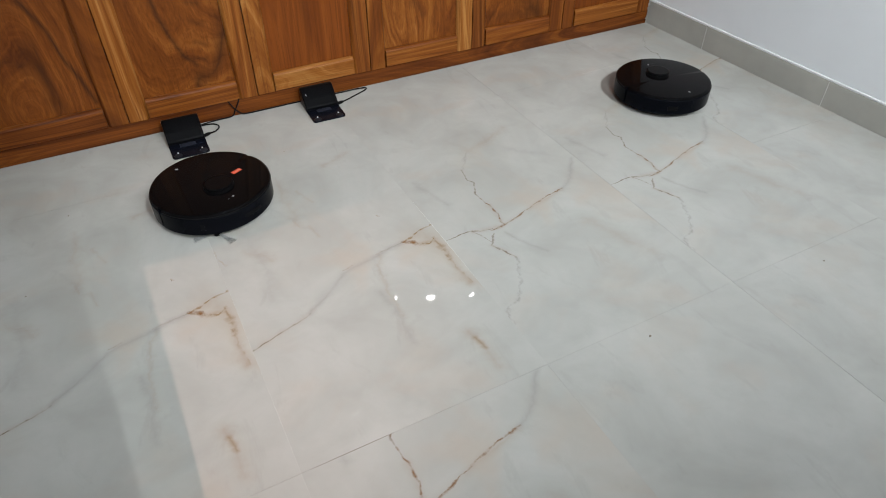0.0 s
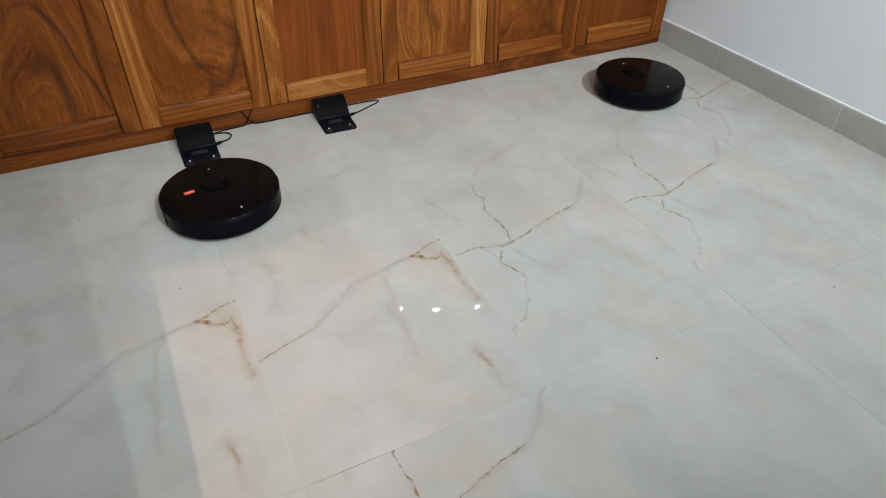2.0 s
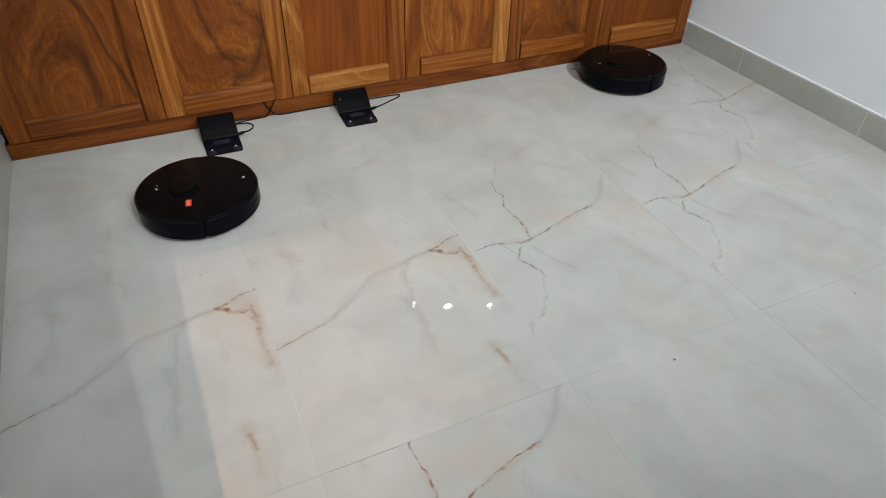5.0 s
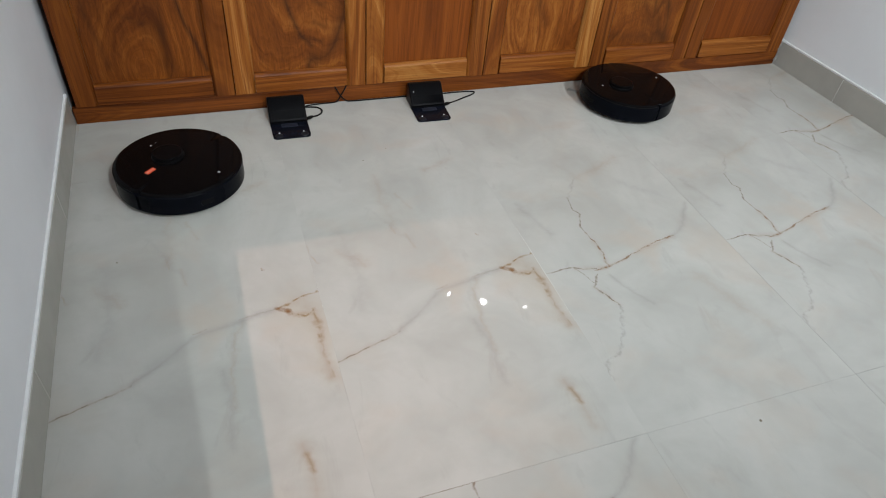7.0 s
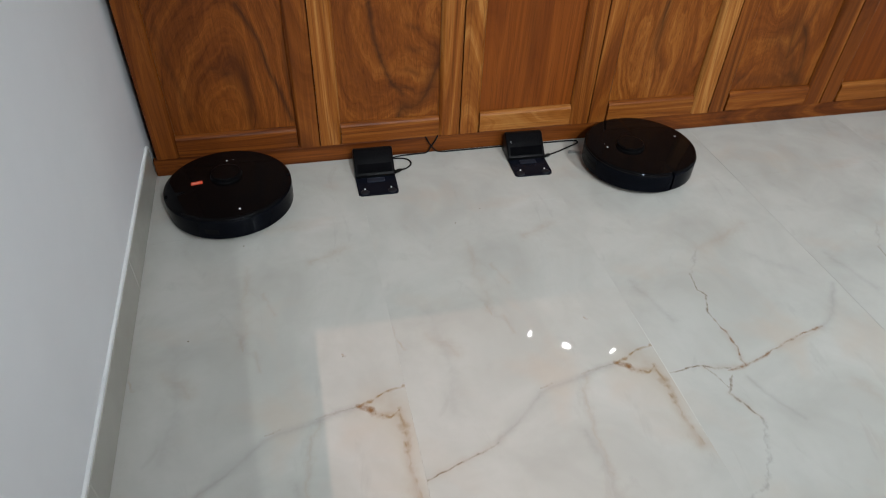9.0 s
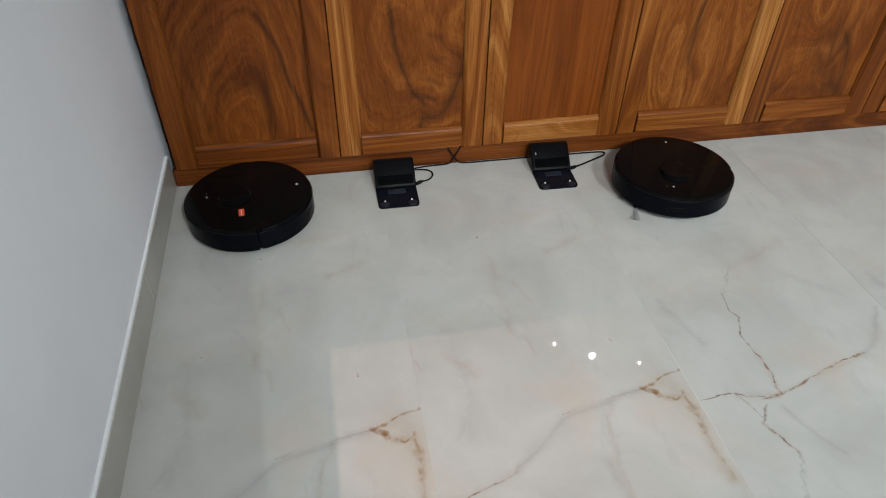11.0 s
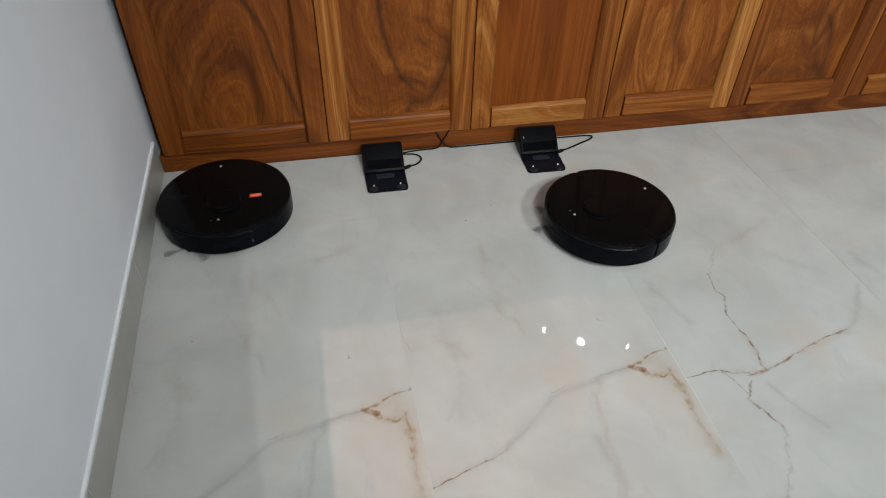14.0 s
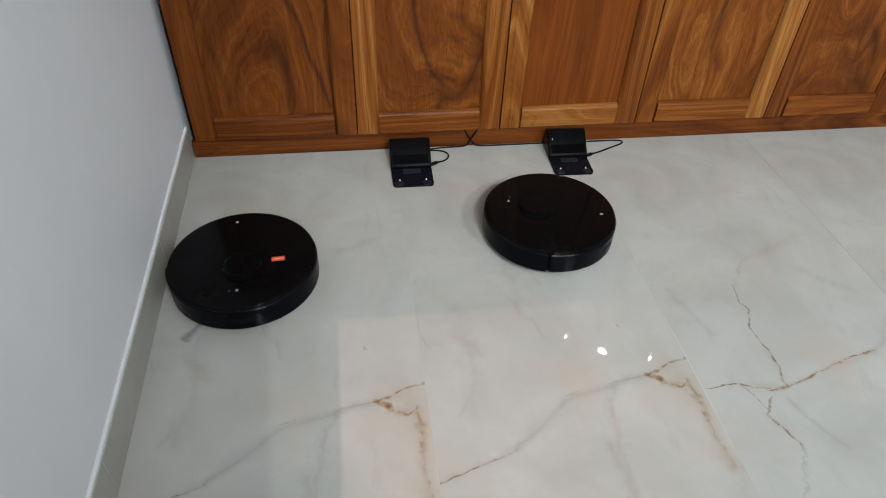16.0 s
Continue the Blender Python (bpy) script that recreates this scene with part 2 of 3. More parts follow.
def wood_material(name, grain_axis, figure=None, shift=0.0, gain=1.0, streaks=(), tint=(1.0, 1.0, 1.0)):
    """Varnished teak. The grain runs along grain_axis of the object ('x' or 'z'); figure: centre and stretch of the rings on a figured panel
    and how strongly they waver; shift: lighter or darker heartwood; streaks: dark lines across the panel (points, half width, strength)."""
    m, nt, bsdf = mat(name)
    o = coords(nt)
    rnd = nt.nodes.new("ShaderNodeObjectInfo").outputs["Random"]
    off = nt.nodes.new("ShaderNodeCombineXYZ")
    for i, f in enumerate((37.0, 11.0, 23.0)):
        nt.links.new(math_node(nt, "MULTIPLY", rnd, f), off.inputs[i])
    p = vec_node(nt, "ADD", o, off.outputs[0])
    along = (0.085, 1.0, 1.0) if grain_axis == "x" else (1.0, 1.0, 0.085)
    if figure:
        along = (1.0, 1.0, 0.38)
    q = vec_node(nt, "MULTIPLY", p, along)
    swirl = vec_node(nt, "SUBTRACT", noise_tex(nt, q, 3.0, 2, 0.4, 0.3 if figure else 0.0, True), (0.5, 0.5, 0.5))
    q2 = vec_node(nt, "ADD", q, vec_node(nt, "SCALE", swirl, scale=0.34 if figure else 0.045))
    field = noise_tex(nt, q2, 2.0 if figure else 4.5, 1.5, 0.4)
    if figure:
        # nested rings round a centre on the panel
        hx, hz, sx, sz, waver = figure
        g = vec_node(nt, "MULTIPLY", vec_node(nt, "SUBTRACT", o, (hx, 0.0, hz)), (sx, 0.0, sz))
        g = vec_node(nt, "ADD", g, vec_node(nt, "SCALE", swirl, scale=waver))
        wob = vec_node(nt, "SUBTRACT", noise_tex(nt, q, 16.0, 3, 0.55, 0.0, True), (0.5, 0.5, 0.5))
        g = vec_node(nt, "ADD", g, vec_node(nt, "SCALE", wob, scale=0.10))
        field = math_node(nt, "ADD", math_node(nt, "MULTIPLY", field, 0.45), math_node(nt, "MULTIPLY", vec_node(nt, "LENGTH", g, out=1), 0.42))
    # soft growth bands that follow the field, and fine fibres stretched along its level lines
    turns = math_node(nt, "MULTIPLY", field, 84.0 if figure else 120.0)
    band = math_node(nt, "ADD", math_node(nt, "MULTIPLY", math_node(nt, "SINE", turns), 0.5), 0.5)
    band2 = math_node(nt, "ADD", math_node(nt, "MULTIPLY", math_node(nt, "SINE", math_node(nt, "MULTIPLY", field, 181.0)), 0.5), 0.5)
    fibre_vec = nt.nodes.new("ShaderNodeCombineXYZ")
    nt.links.new(math_node(nt, "MULTIPLY", field, 20.0), fibre_vec.inputs[0])
    sep = nt.nodes.new("ShaderNodeSeparateXYZ")
    nt.links.new(q, sep.inputs[0])
    nt.links.new(math_node(nt, "MULTIPLY", sep.outputs[0 if grain_axis == "x" else 2], 2.2), fibre_vec.inputs[1])
    nt.links.new(sep.outputs[0], fibre_vec.inputs[2])
    fibre = noise_tex(nt, fibre_vec.outputs[0], 7.0, 5, 0.65)
    streak = noise_tex(nt, vec_node(nt, "MULTIPLY", q2, (1.0, 1.0, 0.22) if grain_axis == "z" else (0.22, 1.0, 1.0)), 120.0, 5, 0.7)
    pores = noise_tex(nt, vec_node(nt, "MULTIPLY", q, (1.0, 1.0, 0.25) if grain_axis == "z" else (0.25, 1.0, 1.0)), 260.0, 2, 0.6)
    cloud = noise_tex(nt, q, 4.0, 3, 0.5, 0.4)
    t = math_node(nt, "MULTIPLY", band, (0.13 if figure else 0.16) * gain)
    for v, k in ((band2, 0.09 * gain), (fibre, 0.62 * gain), (streak, 0.52 * gain), (cloud, 0.42 if figure else 0.30)):
        t = math_node(nt, "ADD", t, math_node(nt, "MULTIPLY", v, k))
    t = math_node(nt, "ADD", t, shift - 0.35 - 0.69 * (gain - 1))
    t = math_node(nt, "ADD", t, math_node(nt, "MULTIPLY", math_node(nt, "SUBTRACT", rnd, 0.5), 0.14), clamp=True)
    col = ramp(nt, t, [(0.12, (0.021, 0.0048, 0.0012)), (0.33, (0.085, 0.0205, 0.0036)), (0.54, (0.158, 0.0440, 0.0068)), (0.74, (0.236, 0.079, 0.0140)), (0.94, (0.35, 0.155, 0.041))])
    for pts, width, strength in streaks:
        flat = nt.nodes.new("ShaderNodeCombineXYZ")
        so = nt.nodes.new("ShaderNodeSeparateXYZ")
        nt.links.new(vec_node(nt, "ADD", o, vec_node(nt, "SCALE", swirl, scale=0.05)), so.inputs[0])
        nt.links.new(so.outputs[0], flat.inputs[0])
        nt.links.new(so.outputs[2], flat.inputs[1])
        dist = math_node(nt, "MULTIPLY", polyline_distance(nt, flat.outputs[0], pts), 1.0 / width)
        dark = math_node(nt, "SUBTRACT", 1.0, dist, clamp=True)
        dark = math_node(nt, "MULTIPLY", dark, ramp(nt, fibre, [(0.35, 1.0), (0.75, 0.5)]))
        col = mix(nt, math_node(nt, "MULTIPLY", dark, strength), col, (0.030, 0.010, 0.004))
    # dark mineral streaks
    vf = ramp(nt, math_node(nt, "ABSOLUTE", math_node(nt, "SUBTRACT", noise_tex(nt, q2, 2.2, 3, 0.5), 0.5)), [(0.0, 1.0), (0.008, 0.6), (0.03, 0.0)])
    gate = ramp(nt, noise_tex(nt, p, 2.4, 2, 0.5), [(0.45, 0.0), (0.6, 1.0)])
    col = mix(nt, math_node(nt, "MULTIPLY", math_node(nt, "MULTIPLY", vf, gate), 0.75 if figure else 0.35), col, (0.022, 0.007, 0.003))
    col = mix(nt, math_node(nt, "MULTIPLY", ramp(nt, pores, [(0.54, 0.0), (0.66, 1.0)]), 0.4), col, (0.06, 0.015, 0.004))
    col = mix(nt, 1.0, col, tint, "MULTIPLY")
    nt.links.new(col, bsdf.inputs["Base Color"])
    nt.links.new(ramp(nt, streak, [(0.3, 0.36), (0.7, 0.50)]), bsdf.inputs["Roughness"])
    bsdf.inputs["Specular IOR Level"].default_value = 0.14
    bump(nt, bsdf, math_node(nt, "ADD", streak, pores), 0.12, 0.0015)
    return m


M_STILE = wood_material("teak_upright", "z", shift=0.07, gain=1.0)
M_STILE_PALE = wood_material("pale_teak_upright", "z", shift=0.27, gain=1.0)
M_STILE_DARK = wood_material("dark_red_teak_upright", "z", shift=-0.08, gain=0.8)
M_RAIL = wood_material("teak_rail", "x", shift=0.03)
M_RAIL_PALE = wood_material("pale_teak_rail", "x", shift=0.22)
# the panels, one by one: tall arches with a dark slanting streak; cups open to one side; a flame down the middle; a swirl
M_PANEL_ARCH = wood_material("arched_teak_panel", "z", (-0.035, -0.31, 2.5, 1.25, 0.35), -0.04, 0.8, (
    ([(0.06, 0.031), (0.105, -0.07), (0.123, -0.164), (0.147, -0.228), (0.173, -0.322)], 0.013, 0.95),
    ([(0.18, -0.03), (0.173, -0.144), (0.179, -0.25)], 0.008, 0.6),
    ([(-0.155, -0.02), (-0.150, -0.12), (-0.135, -0.20), (-0.120, -0.30)], 0.014, 0.45),
    ([(-0.05, -0.135), (-0.018, -0.155), (0.01, -0.165)], 0.016, 0.35)))
M_PANEL_CUP = wood_material("cupped_teak_panel", "z", (0.15, -0.01, 1.75, 1.25, 0.30), -0.01, 0.8, (
    ([(-0.054, 0.05), (-0.041, -0.073), (-0.019, -0.151), (0.008, -0.222), (0.043, -0.258)], 0.013, 0.95),
    ([(0.06, -0.045), (0.09, -0.058)], 0.015, 0.5), ([(0.06, -0.112), (0.09, -0.124)], 0.015, 0.5),
    ([(0.055, -0.182), (0.085, -0.194)], 0.015, 0.5), ([(0.04, -0.235), (0.075, -0.245)], 0.014, 0.6)))
M_PANEL_FLAME = wood_material("flame_teak_panel", "z", (-0.005, -0.10, 3.6, 0.55, 1.5), -0.01, 0.9, (
    ([(-0.018, -0.02), (-0.03, -0.10), (-0.02, -0.17), (0.02, -0.24)], 0.022, 0.35),))
M_PANEL_SWIRL = wood_material("swirled_teak_panel", "z", (-0.11, -0.125, 2.0, 1.2, 0.8), 0.0, 0.9, (
    ([(0.066, -0.06), (0.05, -0.16), (0.033, -0.214), (0.06, -0.30)], 0.016, 0.45), ([(-0.15, -0.31), (0.0, -0.33), (0.14, -0.335)], 0.030, 0.35)))
M_PANEL_PLAIN = wood_material("plain_red_teak_panel", "z", None, -0.03, 0.42, tint=(1.03, 0.93, 0.82))
M_PLINTH = wood_material("teak_plinth", "x", shift=-0.12)
M_WALL = plain_material("white_wall_paint", (0.80, 0.822, 0.855), 0.75, 0.035, 2.2, relief=0.0012)
M_CEIL = plain_material("white_ceiling_paint", (0.86, 0.865, 0.87), 0.85, 0.03, 2.0, relief=0.001)
M_SKIRT = plain_material("grey_beige_skirting_tile", (0.41, 0.40, 0.365), 0.22, 0.12, 3.5)
M_GROUT, grout_nt, grout_bsdf = mat("pale_grout")
grout_tone = noise_tex(grout_nt, coords(grout_nt), 1.9, 3, 0.6)
grout_nt.links.new(ramp(grout_nt, grout_tone, [(0.34, (0.36, 0.35, 0.33)), (0.43, (0.47, 0.465, 0.44)), (0.60, (0.50, 0.495, 0.47)), (0.68, (0.72, 0.72, 0.70))]), grout_bsdf.inputs["Base Color"])
grout_bsdf.inputs["Roughness"].default_value = 0.45
M_CAULK = plain_material("white_caulk", (0.74, 0.75, 0.76), 0.6, 0.06, 20)
M_PLASTER = plain_material("dusty_plaster", (0.42, 0.41, 0.39), 0.9, 0.3, 60)
M_GLOSS = plain_material("gloss_black_plastic", (0.0035, 0.0030, 0.0032), 0.075, 0.2, 20, spec=0.08, tint=(0.72, 0.86, 1.0))
M_SIDE = plain_material("black_side_plastic", (0.0022, 0.0027, 0.0046), 0.24, 0.2, 20, spec=0.045)
M_MATTE = plain_material("matte_black_plastic", (0.003, 0.003, 0.0034), 0.35, 0.2, 40, spec=0.06)
M_DOCK = plain_material("satin_black_plastic", (0.0035, 0.0035, 0.0042), 0.30, 0.2, 40, relief=0.0003, spec=0.09)
M_DOCKBASE = plain_material("navy_black_gloss_plastic", (0.005, 0.006, 0.0105), 0.12, 0.2, 40, spec=0.07, tint=(0.7, 0.85, 1.0))
M_RUBBER = plain_material("black_rubber", (0.005, 0.005, 0.005), 0.55, 0.2, 60, spec=0.12)
M_PRINT = plain_material("pale_print", (0.72, 0.73, 0.75), 0.4, 0.05, 60)
M_GREYPRINT = plain_material("grey_print", (0.36, 0.37, 0.39), 0.4, 0.05, 60)
M_ORANGE = plain_material("orange_red_sticker", (0.72, 0.075, 0.025), 0.4, 0.08, 80)
M_ORANGE_PALE = plain_material("pale_sticker_print", (0.80, 0.42, 0.34), 0.4, 0.05, 80)
M_BRISTLE = plain_material("grey_bristle", (0.22, 0.225, 0.22), 0.7, 0.2, 80)
M_PAD = plain_material("grey_black_plastic", (0.011, 0.012, 0.016), 0.35, 0.3, 60, spec=0.2)
M_LIP = plain_material("blue_grey_plastic", (0.017, 0.020, 0.030), 0.4, 0.25, 60, spec=0.2)
M_WINDOW = plain_material("dark_window_plastic", (0.002, 0.002, 0.0026), 0.10, 0.2, 40, spec=0.05)
M_DIRT = plain_material("dirt_crumb", (0.16, 0.125, 0.085), 0.9, 0.3, 200)


def glow(name, colour, strength):
    m, nt, bsdf = mat(name)
    bsdf.inputs["Emission Color"].default_value = (*colour, 1)
    bsdf.inputs["Emission Strength"].default_value = strength
    return m


M_LAMP = glow("lamp_glow", (0.97, 0.99, 1.0), 60)
M_WIRE = glow("wire_glow", (0.95, 0.98, 1.0), 10)
M_LED = glow("white_led", (0.9, 0.95, 1.0), 0.09)

# ---- mesh helpers ----


def mesh_from(bm, name, material):
    me = bpy.data.meshes.new(name)
    bm.normal_update()
    bm.to_mesh(me)
    bm.free()
    me.materials.append(material)
    return me


def smooth(me, degrees=35):
    for p in me.polygons:
        p.use_smooth = True
    me.set_sharp_from_angle(angle=radians(degrees))
    return me


def part(name, bm, material, parent=None, label="", m=None, soft=None):
    me = mesh_from(bm, name, material)
    if soft:
        smooth(me, soft)
    ob = new(name, me)
    if parent:
        ob.parent = parent
    if m is not None:
        ob.matrix_basis = m
    return tagged(ob, label)


def box(x0, x1, y0, y1, z0, z1, bevel=0.0, seg=2):
    bm = bmesh.new()
    bmesh.ops.create_cube(bm, size=1.0)
    bmesh.ops.transform(bm, matrix=Matrix.Translation(((x0 + x1) / 2, (y0 + y1) / 2, (z0 + z1) / 2)) @ Matrix.Diagonal((x1 - x0, y1 - y0, z1 - z0, 1)), verts=bm.verts)
    if bevel:
        bmesh.ops.bevel(bm, geom=bm.edges[:], offset=bevel, segments=seg, affect="EDGES", profile=0.5)
    return bm


def lathe(profile, n=96, close=True):
    """Turns (radius, z) points round the z axis."""
    bm = bmesh.new()
    rings = []
    for r, z in profile:
        if r < 1e-6:
            rings.append([bm.verts.new((0, 0, z))])
        else:
            rings.append([bm.verts.new((r * math.cos(2 * math.pi * k / n), r * math.sin(2 * math.pi * k / n), z)) for k in range(n)])
    for a, b in zip(rings, rings[1:]):
        for k in range(n):
            j = (k + 1) % n
            if len(a) == 1:
                bm.faces.new((a[0], b[k], b[j]))
            elif len(b) == 1:
                bm.faces.new((a[k], a[j], b[0]))
            else:
                bm.faces.new((a[k], a[j], b[j], b[k]))
    bmesh.ops.recalc_face_normals(bm, faces=bm.faces[:])
    return bm


def arc_band(r0, r1, z0, z1, a0, a1, n=48, bevel=0.0):
    """A curved wall between two radii, heights and angles (degrees)."""
    bm = bmesh.new()
    rows = []
    for k in range(n + 1):
        a = radians(a0 + (a1 - a0) * k / n)
        c, s = math.cos(a), math.sin(a)
        rows.append([bm.verts.new((r * c, r * s, z)) for r, z in ((r0, z0), (r1 - bevel, z0), (r1, z0 + bevel), (r1, z1 - bevel), (r1 - bevel, z1), (r0, z1))])
    for a, b in zip(rows, rows[1:]):
        for i in range(6):
            j = (i + 1) % 6
            bm.faces.new((a[i], b[i], b[j], a[j]))
    bm.faces.new(rows[0][::-1])
    bm.faces.new(rows[-1])
    bmesh.ops.recalc_face_normals(bm, faces=bm.faces[:])
    return bm


def prism(points, y0, y1, axis="y", bevel=0.0):
    """An outline (two coordinates) pushed out along one axis."""
    bm = bmesh.new()
    put = {"y": lambda a, b, h: (a, h, b), "z": lambda a, b, h: (a, b, h), "x": lambda a, b, h: (h, a, b)}[axis]
    lo = [bm.verts.new(put(a, b, y0)) for a, b in points]
    hi = [bm.verts.new(put(a, b, y1)) for a, b in points]
    bm.faces.new(lo)
    bm.faces.new(hi[::-1])
    for i in range(len(points)):
        j = (i + 1) % len(points)
        bm.faces.new((lo[i], hi[i], hi[j], lo[j]))
    bmesh.ops.recalc_face_normals(bm, faces=bm.faces[:])
    if bevel:
        bmesh.ops.bevel(bm, geom=bm.edges[:], offset=bevel, segments=2, affect="EDGES", profile=0.5)
    return bm


def tube(points, r, n=8, sub=6):
    """A round cable along a smooth curve through the points."""
    pts = [Vector(p) for p in points]
    path = []
    for i in range(len(pts) - 1):
        p0, p1, p2, p3 = pts[max(i - 1, 0)], pts[i], pts[i + 1], pts[min(i + 2, len(pts) - 1)]
        for k in range(sub):
            t = k / sub
            path.append(0.5 * ((2 * p1) + (p2 - p0) * t + (2 * p0 - 5 * p1 + 4 * p2 - p3) * t * t + (3 * p1 - p0 - 3 * p2 + p3) * t**3))
    path.append(pts[-1])
    bm = bmesh.new()
    rings = []
    for i, p in enumerate(path):
        d = (path[min(i + 1, len(path) - 1)] - path[max(i - 1, 0)]).normalized()
        side = d.cross(Vector((0.13, 0.21, 1))).normalized()
        up = side.cross(d)
        rings.append([bm.verts.new(p + r * (math.cos(2 * math.pi * k / n) * side + math.sin(2 * math.pi * k / n) * up)) for k in range(n)])
    for a, b in zip(rings, rings[1:]):
        for k in range(n):
            bm.faces.new((a[k], a[(k + 1) % n], b[(k + 1) % n], b[k]))
    bm.faces.new(rings[0][::-1])
    bm.faces.new(rings[-1])
    bmesh.ops.recalc_face_normals(bm, faces=bm.faces[:])
    return bm


def empty(name, m=None):
    ob = new(name)
    if m is not None:
        ob.matrix_basis = m
    return ob


# ---- the room ----
LEFT_TURN, RIGHT_TURN = -0.85, 1.3   # the side walls are a little out of square, degrees


def wall(name, bm, m=None, label="matt white painted wall", mt=None):
    return tagged(part(name, bm, mt or M_WALL, None, label, m), kind="structure", category="wall")


floor_bed = part("floor", box(-0.4, 3.2, -4.2, 2.5, -0.06, -0.0008), M_GROUT, None, "glossy cream marble-look tiled floor with rust veins")
tagged(floor_bed, kind="structure", category="floor")
wall("wall_left", box(-0.12, -0.008, -4.2, 2.5, 0, CEIL), pose(-0.005, 0, 0, 0, 0, -LEFT_TURN))
wall("wall_right", box(0.008, 0.12, -4.2, 2.5, 0, CEIL), pose(2.818, 0, 0, 0, 0, RIGHT_TURN))
wall("wall_passage", box(-0.3, 3.2, -4.3, -4.2, 0, CEIL))
# unseen wall behind the camera, its door opening sized to cut the lamps' floor patch
wall("wall_door_left", box(-0.2, 0.421, -3.0, -2.9, 0, CEIL))
wall("wall_door_right", box(1.75, 3.1, -3.0, -2.9, 0, CEIL))
wall("wall_door_head", box(0.421, 1.75, -3.0, -2.9, 2.05, CEIL))
wall("wall_far", box(-0.3, 3.2, 2.4, 2.5, 0, CEIL))
tagged(part("ceiling", box(-0.4, 3.2, -4.3, 2.5, CEIL, CEIL + 0.1), M_CEIL, None, "flat white painted ceiling"), kind="structure", category="ceiling")
CAB_H, CAB_D = 0.95, 0.45


def skirting(name, base, turn, side, cuts, grout):
    """A run of skirting tiles, each a piece of its own, with a caulk line on top."""
    root = empty(name, pose(*base, 0, 0, turn))
    tagged(root, "grey-beige ceramic skirting tiles along the white wall", "skirting", kind="structure")
    x0, x1 = (-0.01, 0.0) if side > 0 else (0.0, 0.01)
    for a, b in zip(cuts, cuts[1:]):
        part("tile", box(x0, x1, b + 0.001, a - 0.001, 0.0, 0.101, 0.0012, 1), M_SKIRT, root)
    part("joint_strip", box(x0 + 0.0015, x1 - 0.0015, cuts[-1], cuts[0], 0.0, 0.0975), grout, root, "grout between the skirting tiles")
    xa, xb = (-0.012, -0.001) if side > 0 else (0.001, 0.012)
    part("caulk_line", box(xa, xb, cuts[-1], cuts[0], 0.101, 0.109, 0.002, 2), M_CAULK, root, "white paint bead along the skirting top")
    return root


skirting("skirting_left", (-0.005, 0, 0), -LEFT_TURN, 1, [-0.004, -0.52, -1.12, -1.72, -2.32, -2.92, -3.52, -4.15], M_SKIRT)
skirting("skirting_right", (2.818, 0, 0), RIGHT_TURN, -1, [-0.004, -0.39, -0.99, -1.59, -2.19, -2.79, -3.39, -4.15], M_CAULK)

# ---- low cabinet ----
GAPS = [0.010, 0.502, 0.953, 1.404, 1.858, 2.312, 2.804]
DOOR_Z0, DOOR_Z1, STILE = 0.064, 0.90, 0.066
FRONT = -0.018


def bar(x0, x1, z0, z1, inner):
    """A frame member 20 mm thick with a soft moulding slope towards the panel (inner: 'l', 'r', 't', 'b')."""
    s, d = 0.010, 0.011
    y0, y1 = FRONT, 0.0
    if inner in "lr":
        prof = [(x0, y0), (x1, y0), (x1, y1), (x0, y1)]
        if inner == "r":
            prof = [(x0, y0), (x1 - s, y0), (x1 - s * 0.5, y0 + d * 0.35), (x1, y0 + d), (x1, y1), (x0, y1)]
        else:
            prof = [(x0, y1), (x0, y0 + d), (x0 + s * 0.5, y0 + d * 0.35), (x0 + s, y0), (x1, y0), (x1, y1)]
        return prism(prof, z0, z1, "z")
    if inner == "t":
        prof = [(y0, z0), (y0, z1 - s), (y0 + d * 0.35, z1 - s * 0.5), (y0 + d, z1), (y1, z1), (y1, z0)]
    else:
        prof = [(y0, z1), (y0, z0 + s), (y0 + d * 0.35, z0 + s * 0.5), (y0 + d, z0), (y1, z0), (y1, z1)]
    return prism(prof, x0, x1, "x")


def centred(bm):
    """Moves a mesh so that its middle is the origin, and says where it was."""
    c = sum((v.co for v in bm.verts), Vector()) / len(bm.verts)
    bmesh.ops.translate(bm, vec=-c, verts=bm.verts)
    return bm, Matrix.Translation(c)


